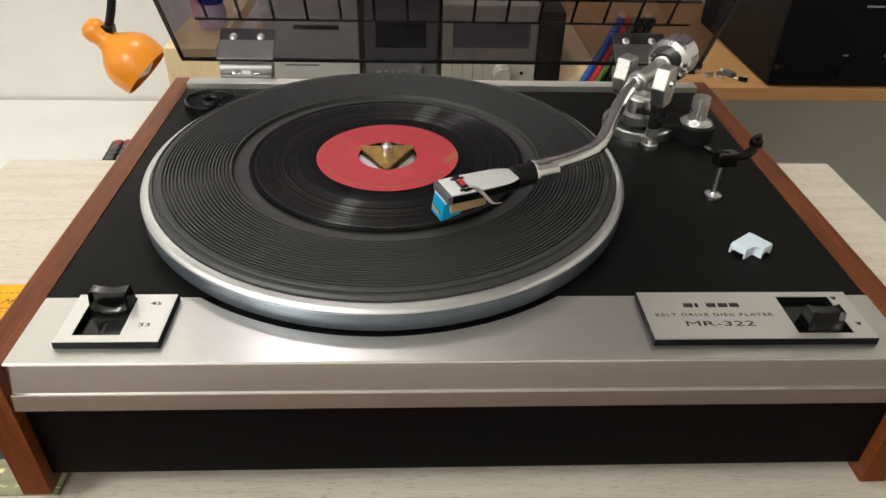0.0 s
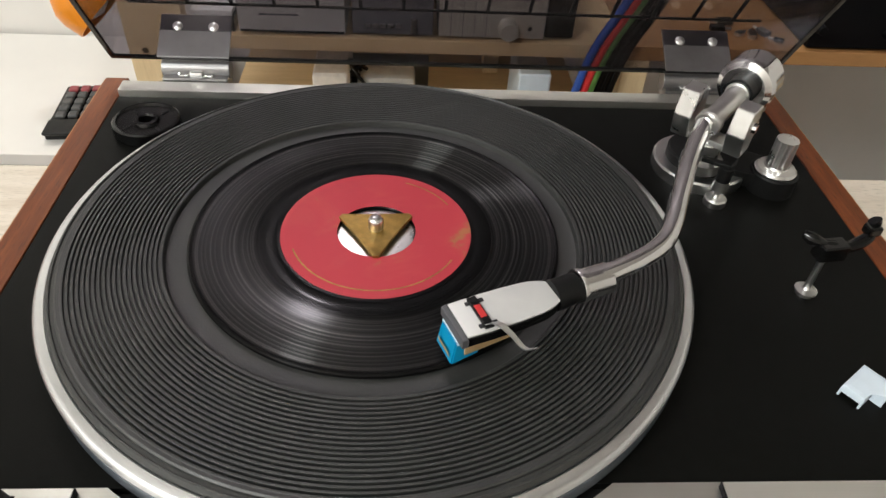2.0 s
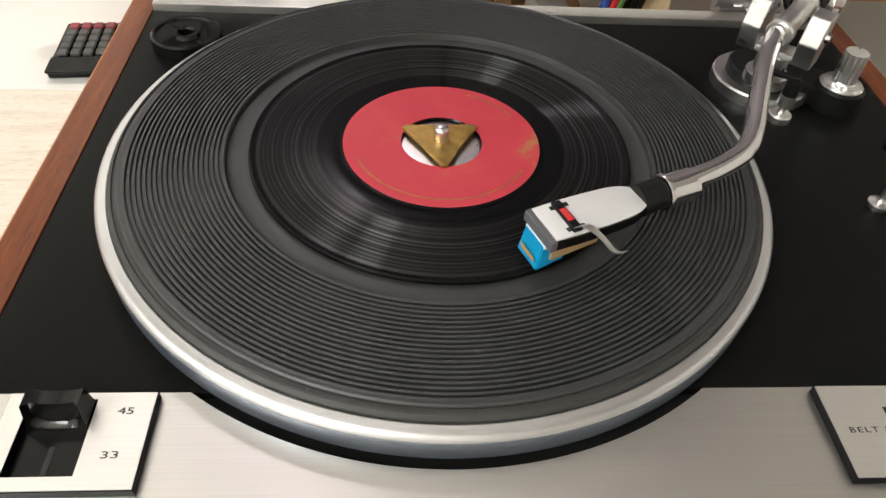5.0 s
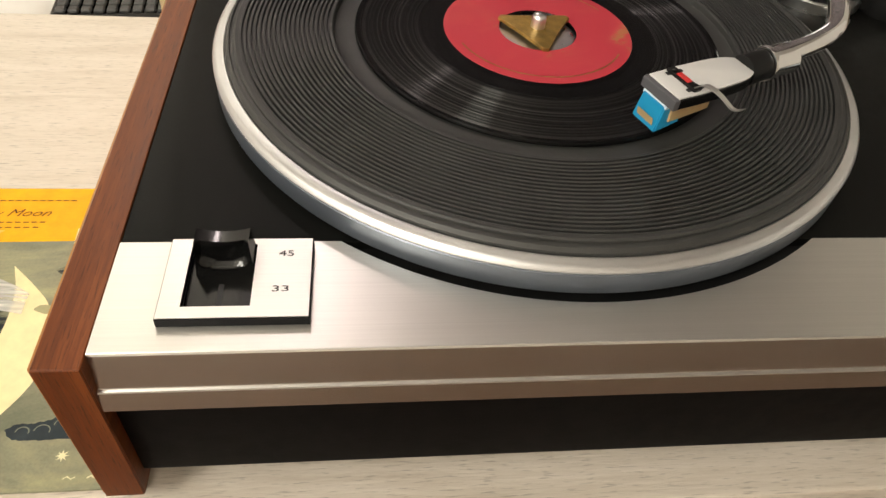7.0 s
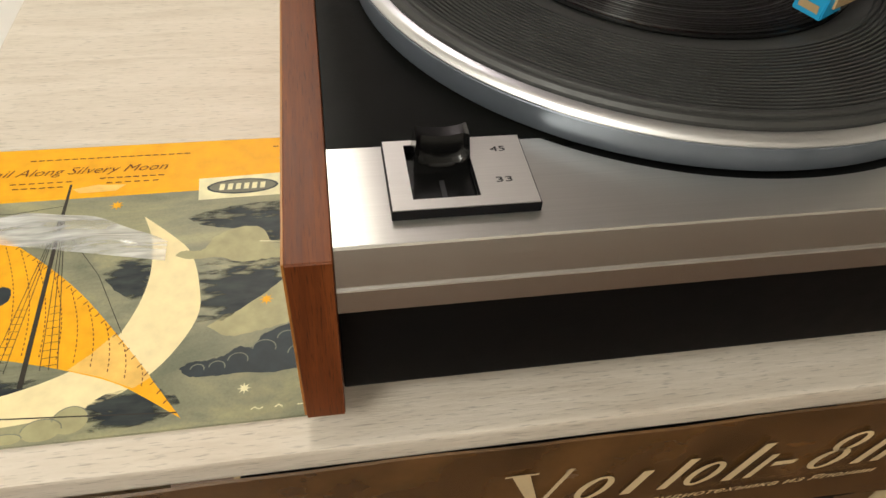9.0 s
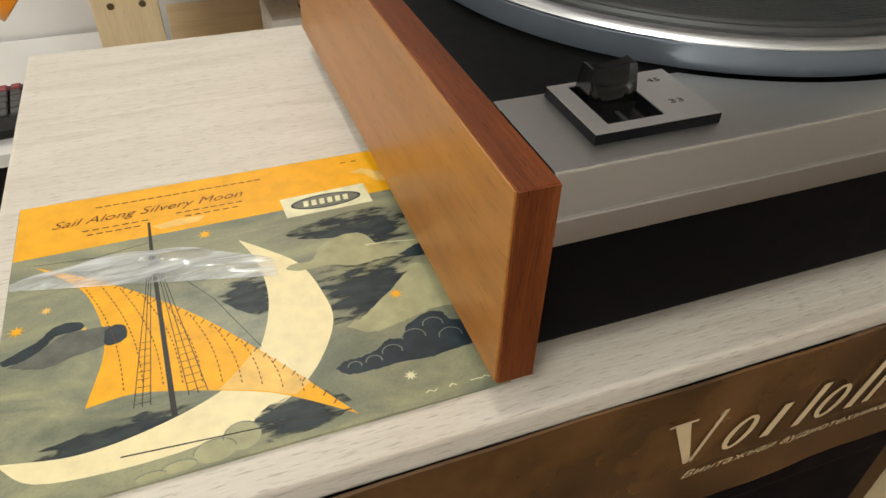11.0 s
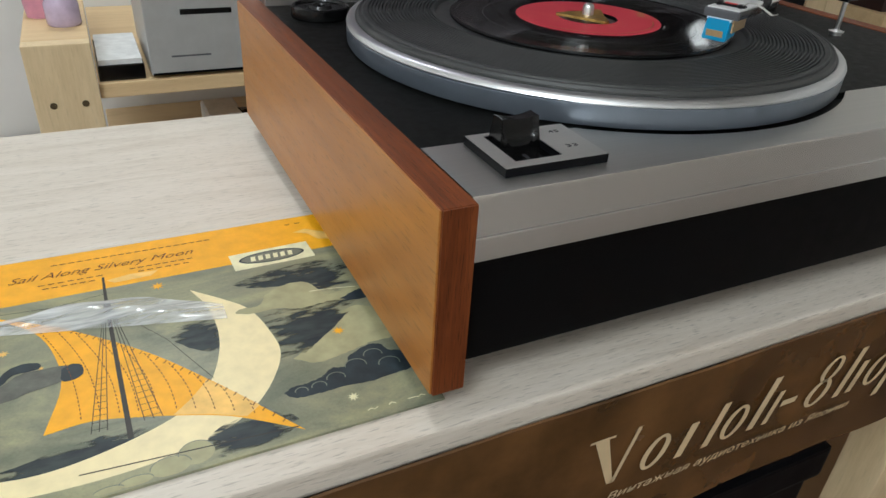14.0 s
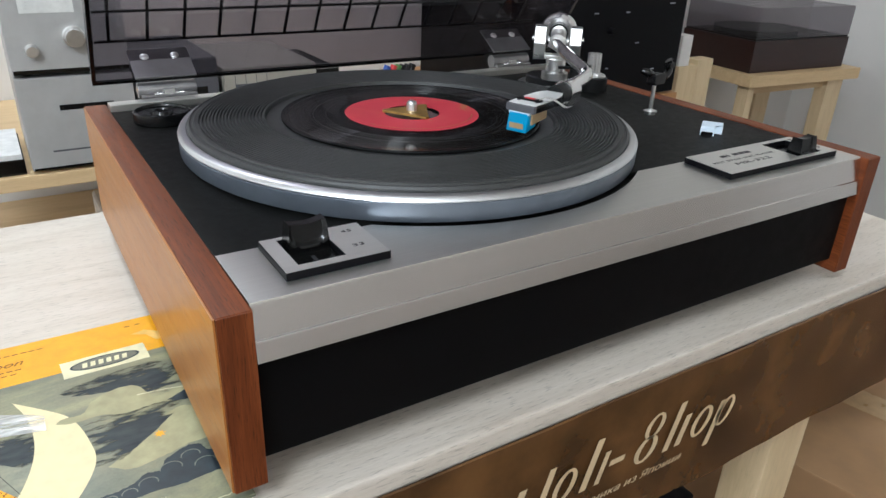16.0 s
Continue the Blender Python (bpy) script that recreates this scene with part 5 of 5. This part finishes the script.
for x, z, w in ((-0.12, 0.135, 0.030), (-0.03, 0.185, 0.014), (0.06, 0.185, 0.012), (-0.13, 0.055, 0.010), (-0.06, 0.055, 0.012), (0.02, 0.070, 0.010), (0.10, 0.120, 0.012), (0.16, 0.060, 0.012), (-0.20, 0.20, 0.016), (0.19, 0.20, 0.020)):
    for i in range(int(w / 0.003)):
        part("print_bar", box(x + 0.003 * i, x + 0.003 * i + 0.0022, -0.0003, 0.0, z, z + 0.0026), M_TINY, c6)
for x, z in ((-0.235, 0.035), (-0.16, 0.165), (0.02, 0.150), (-0.13, 0.03)):
    dial(c6, x, z, 0.007, 0.012, M_NIGHT)

# small things on the shelf
bottle = thing("bottle", "cobalt blue plastic bottle with a white pump", "bottle", m=pose(-0.320, 0.80, -0.0565))
smooth(part("body", lathe([(0.0, 0.0), (0.021, 0.0), (0.023, 0.003), (0.023, 0.030), (0.018, 0.040), (0.0, 0.040)], 32), plain("clear_pink_gel", (0.55, 0.45, 0.60), 0.15), bottle, "pale body"), 40)
smooth(part("cap", lathe([(0.0, 0.040), (0.020, 0.040), (0.021, 0.044), (0.019, 0.125), (0.0, 0.127)], 32), M_BLUEGLASS, bottle, "cobalt blue cap"), 40)
cup = thing("pen_pot", "small pink and white pot of bits", "pot", m=pose(-0.350, 0.86, -0.0565))
smooth(part("body", lathe([(0.0, 0.0), (0.020, 0.0), (0.024, 0.035), (0.022, 0.035), (0.018, 0.003), (0.0, 0.003)], 28), plain("pink_plastic", (0.65, 0.30, 0.40), 0.4), cup), 40)
player = thing("media_box", "flat black and white box beside the cassette deck", "box", m=pose(-0.257, 0.760, SZT))
part("body", box(-0.032, 0.030, -0.05, 0.10, 0.0, 0.022, 0.002), M_BLACK, player)
part("paper", box(-0.030, 0.028, -0.048, 0.098, 0.0222, 0.030, 0.001), plain("white_paper", (0.75, 0.75, 0.74), 0.7), player)
for k, (bx, by, s, mt) in enumerate(((0.500, 0.765, 0.018, M_MATT), (0.530, 0.750, 0.014, M_SATIN), (0.548, 0.745, 0.017, M_SATIN), (0.570, 0.755, 0.018, M_GREY), (0.585, 0.730, 0.013, M_BLACK), (0.520, 0.790, 0.020, M_BLACK))):
    pc = thing("headshell_part", "small loose tonearm part on the plank", "part", "loose parts on the plank", pose(bx, by, SZT, 0, 0, 37 * k))
    part("body", box(-s * 0.6, s * 0.6, -s * 0.35, s * 0.35, 0.0, s * 0.45, 0.002), mt, pc)
    part("pin", rod((s * 0.6, 0, s * 0.2), (s * 1.2, 0, s * 0.2), s * 0.14, seg=10), M_SATIN, pc)

# leads hanging by the shelf
lead_set = thing("hanging_leads", "bundle of blue, red, green and black leads by the shelf", "cables")
for k, (dx, mt) in enumerate(((0.0, plain("blue_lead", (0.03, 0.08, 0.35), 0.4)), (0.013, M_RED), (0.022, plain("green_lead", (0.10, 0.22, 0.05), 0.4)), (0.030, M_BLACK), (0.040, M_BLACK), (0.050, M_BLACK))):
    pts = [(0.345 + dx, 0.690, 0.00), (0.318 + dx, 0.688, -0.060), (0.290 + dx, 0.686, -0.120), (0.272 + dx, 0.684, -0.200), (0.262 + dx, 0.684, -0.320), (0.265 + dx, 0.66, -0.60), (0.27 + dx, 0.66, FLOOR_Z + 0.01)]
    smooth(part("lead", sweep(smooth_path(pts, 6), 0.0062, 10), mt, lead_set), 60)
white_box = thing("power_supply", "white plastic power block on the lower plank", "power block", m=pose(0.225, 0.80, -0.324))
smooth(part("body", box(-0.026, 0.026, -0.05, 0.06, 0.0, 0.13, 0.006, 3), M_WHITE, white_box), 40)
charger = thing("charger", "pale grey rounded charger on the lower plank", "charger", m=pose(-0.015, 0.86, -0.324))
smooth(part("body", box(-0.050, 0.050, -0.03, 0.03, 0.0, 0.075, 0.016, 4), plain("pale_grey_plastic", (0.6, 0.6, 0.58), 0.35), charger), 40)
part("plinth", box(-0.075, 0.075, 0.032, 0.06, 0.0, 0.075, 0.003), M_BLACK, charger)
sp2 = thing("folded_cloth", "folded white cloth on the lower plank", "cloth", m=pose(-0.105, 0.85, -0.324))
smooth(part("body", box(-0.030, 0.030, -0.06, 0.06, 0.0, 0.10, 0.010, 3), plain("white_cloth", (0.72, 0.68, 0.62), 0.85), sp2), 40)
loops = thing("cable_tangle", "tangled black leads on the lower plank", "cables", m=pose(-0.058, 0.84, -0.324))
for k in range(3):
    pts = [(0.020 * math.cos(a * 0.9 + k), 0.020 * math.sin(a * 1.1), 0.012 + 0.008 * k + 0.035 * (1 + math.sin(a * 0.7 + k)) / 1.0) for a in range(0, 12)]
    smooth(part("lead", sweep(smooth_path(pts, 6), 0.003, 8), M_BLACK, loops), 60)

# ---------------------------------------------------------------- desk lamp
lamp_ob = thing("desk_lamp", "orange enamel desk lamp on a black arm", "lamp")
a0, a1 = Vector((-0.470, 0.700, -0.030)), Vector((-0.396, 0.690, -0.096))
d = (a1 - a0).normalized()
grow = Matrix.Translation((-0.0380, 0.1157, -0.0676)) @ Matrix.Scale(1.12, 4)
lm = grow @ Matrix.Translation(a0) @ d.to_track_quat("Z", "Y").to_matrix().to_4x4()
smooth(part("shade", lathe([(0.0, -0.020), (0.012, -0.018), (0.019, -0.010), (0.020, 0.000), (0.017, 0.014), (0.021, 0.026), (0.036, 0.040), (0.047, 0.056), (0.050, 0.072), (0.048, 0.098), (0.046, 0.098), (0.048, 0.072), (0.045, 0.057), (0.034, 0.042), (0.0, 0.036)], 48, None, lm), M_ORANGE, lamp_ob, "orange enamel shade"), 40)
smooth(part("bulb", lathe([(0.0, 0.036), (0.012, 0.040), (0.014, 0.050), (0.024, 0.075), (0.018, 0.094), (0.0, 0.100)], 28, None, lm), plain("frosted_glass", (0.85, 0.85, 0.82), 0.3), lamp_ob, "frosted bulb"), 50)
arm_line = [grow @ Vector(q) for q in ((-0.452, 0.700, -0.030), (-0.440, 0.702, 0.000), (-0.425, 0.706, 0.050), (-0.395, 0.715, 0.130), (-0.370, 0.730, 0.220), (-0.360, 0.860, 0.420))] + [Vector((-0.46, 1.15, 0.62)), Vector((-0.46, 1.19, 0.62))]
smooth(part("arm", sweep(smooth_path([tuple(q) for q in arm_line], 6), 0.0076, 12), M_MATT, lamp_ob, "black bent arm"), 60)
part("joint", box(-0.462, -0.440, 0.690, 0.710, -0.042, -0.018, 0.003, m=grow), M_BLACK, lamp_ob, "black joint")
smooth(part("wall_plate", lathe([(0.0, 0.0), (0.05, 0.0), (0.05, 0.012), (0.03, 0.02), (0.0, 0.022)], 40, None, Matrix.Translation((-0.46, 1.1995, 0.62)) @ Matrix.Rotation(radians(90), 4, "X")), M_MATT, lamp_ob, "black round wall plate"), 40)


# ---------------------------------------------------------------- low side cabinet, keyboard
SIDE_Z = -0.362
side = thing("side_cabinet", "low white cabinet behind the table", "cabinet")
part("top", box(-1.10, -0.377, 0.745, 1.19, SIDE_Z - 0.022, SIDE_Z, 0.002), M_WALL, side, "white top")
part("body", box(-1.09, -0.387, 0.755, 1.18, FLOOR_Z, SIDE_Z - 0.0225, 0.002), M_MATT, side, "dark cabinet body")
keys = thing("keyboard", "black computer keyboard with red top keys on the low cabinet", "keyboard", m=pose(-0.597, 0.787, SIDE_Z + 0.0002, 0, 0, 5))
smooth(part("body", box(0.0, 0.200, 0.0, 0.160, 0.0, 0.016, 0.005, 3), M_BLACK, keys), 40)
smooth(part("wrist_rest", box(0.002, 0.198, -0.012, 0.034, 0.0162, 0.022, 0.004, 3), M_MATT, keys, "matt wrist rest"), 40)
M_KEYRED = plain("dull_red_keycap", (0.28, 0.05, 0.06), 0.5, 0, 0.2, 80, 0.05)
M_KEY = plain("dark_grey_keycap", (0.09, 0.09, 0.09), 0.5, 0, 0.2, 80, 0.05)
for i in range(9):
    for j in range(5):
        part("key", box(0.010 + 0.0205 * i, 0.026 + 0.0205 * i, 0.042 + 0.0225 * j, 0.059 + 0.0225 * j, 0.0162, 0.0235, 0.002, 1), M_KEYRED if j == 4 else M_KEY, keys)

# ---------------------------------------------------------------- console with another record player
con_m = pose(1.588, 0.845, -0.137, 0, 0, -5.4)
console = thing("console_table", "pale pine console table against the wall", "table", m=con_m)
part("top", box(-0.025, 0.445, -0.035, 0.305, -0.0330, -0.0003, 0.002), M_PINE, console, "pale pine top")
for lx in (-0.005, 0.335):
    for ly in (-0.015, 0.235):
        part("leg", box(lx, lx + (0.025 if lx < 0 else 0.07), ly, ly + 0.04, FLOOR_Z + 0.137, -0.0335, 0.002), M_PINE_V, console)
part("rail", box(0.0205, 0.3345, 0.0, 0.020, -0.060, -0.0335, 0.002), M_PINE, console)
post = thing("pine_post", "short stepped pale pine post beside the console", "post", m=pose(1.277, 0.780, FLOOR_Z, 0, 0, 0))
part("upright", box(0.0, 0.058, 0.0, 0.040, 0.0, 0.673, 0.002), M_PINE_V, post)
part("step", box(-0.068, -0.001, 0.0, 0.040, 0.0, 0.660, 0.002), M_PINE_V, post)
part("batten", box(-0.068, -0.030, 0.004, 0.036, 0.6602, 0.735, 0.002), M_WALL, post, "white painted batten")
tt2 = thing("closed_turntable", "dark wooden record player with its smoked cover closed", "turntable", m=con_m)
part("plinth", box(0.0, 0.40, 0.0, 0.278, 0.0, 0.089, 0.002), wood("dark_rosewood", [(0.3, (0.014, 0.005, 0.004)), (0.7, (0.034, 0.011, 0.008))], (8, 120, 120), 0.3), tt2, "dark rosewood plinth")
part("deck", box(0.004, 0.396, 0.004, 0.274, 0.0892, 0.093), M_MATT, tt2)
smooth(part("platter", lathe([(0.0, 0.093), (0.118, 0.093), (0.120, 0.106), (0.0, 0.108)], 64, None, Matrix.Translation((0.15, 0.139, 0))), M_RUBBER, tt2), 30)
part("cover", box(0.002, 0.398, 0.002, 0.276, 0.0935, 0.178, 0.004), M_SMOKE, tt2, "smoked acrylic cover")
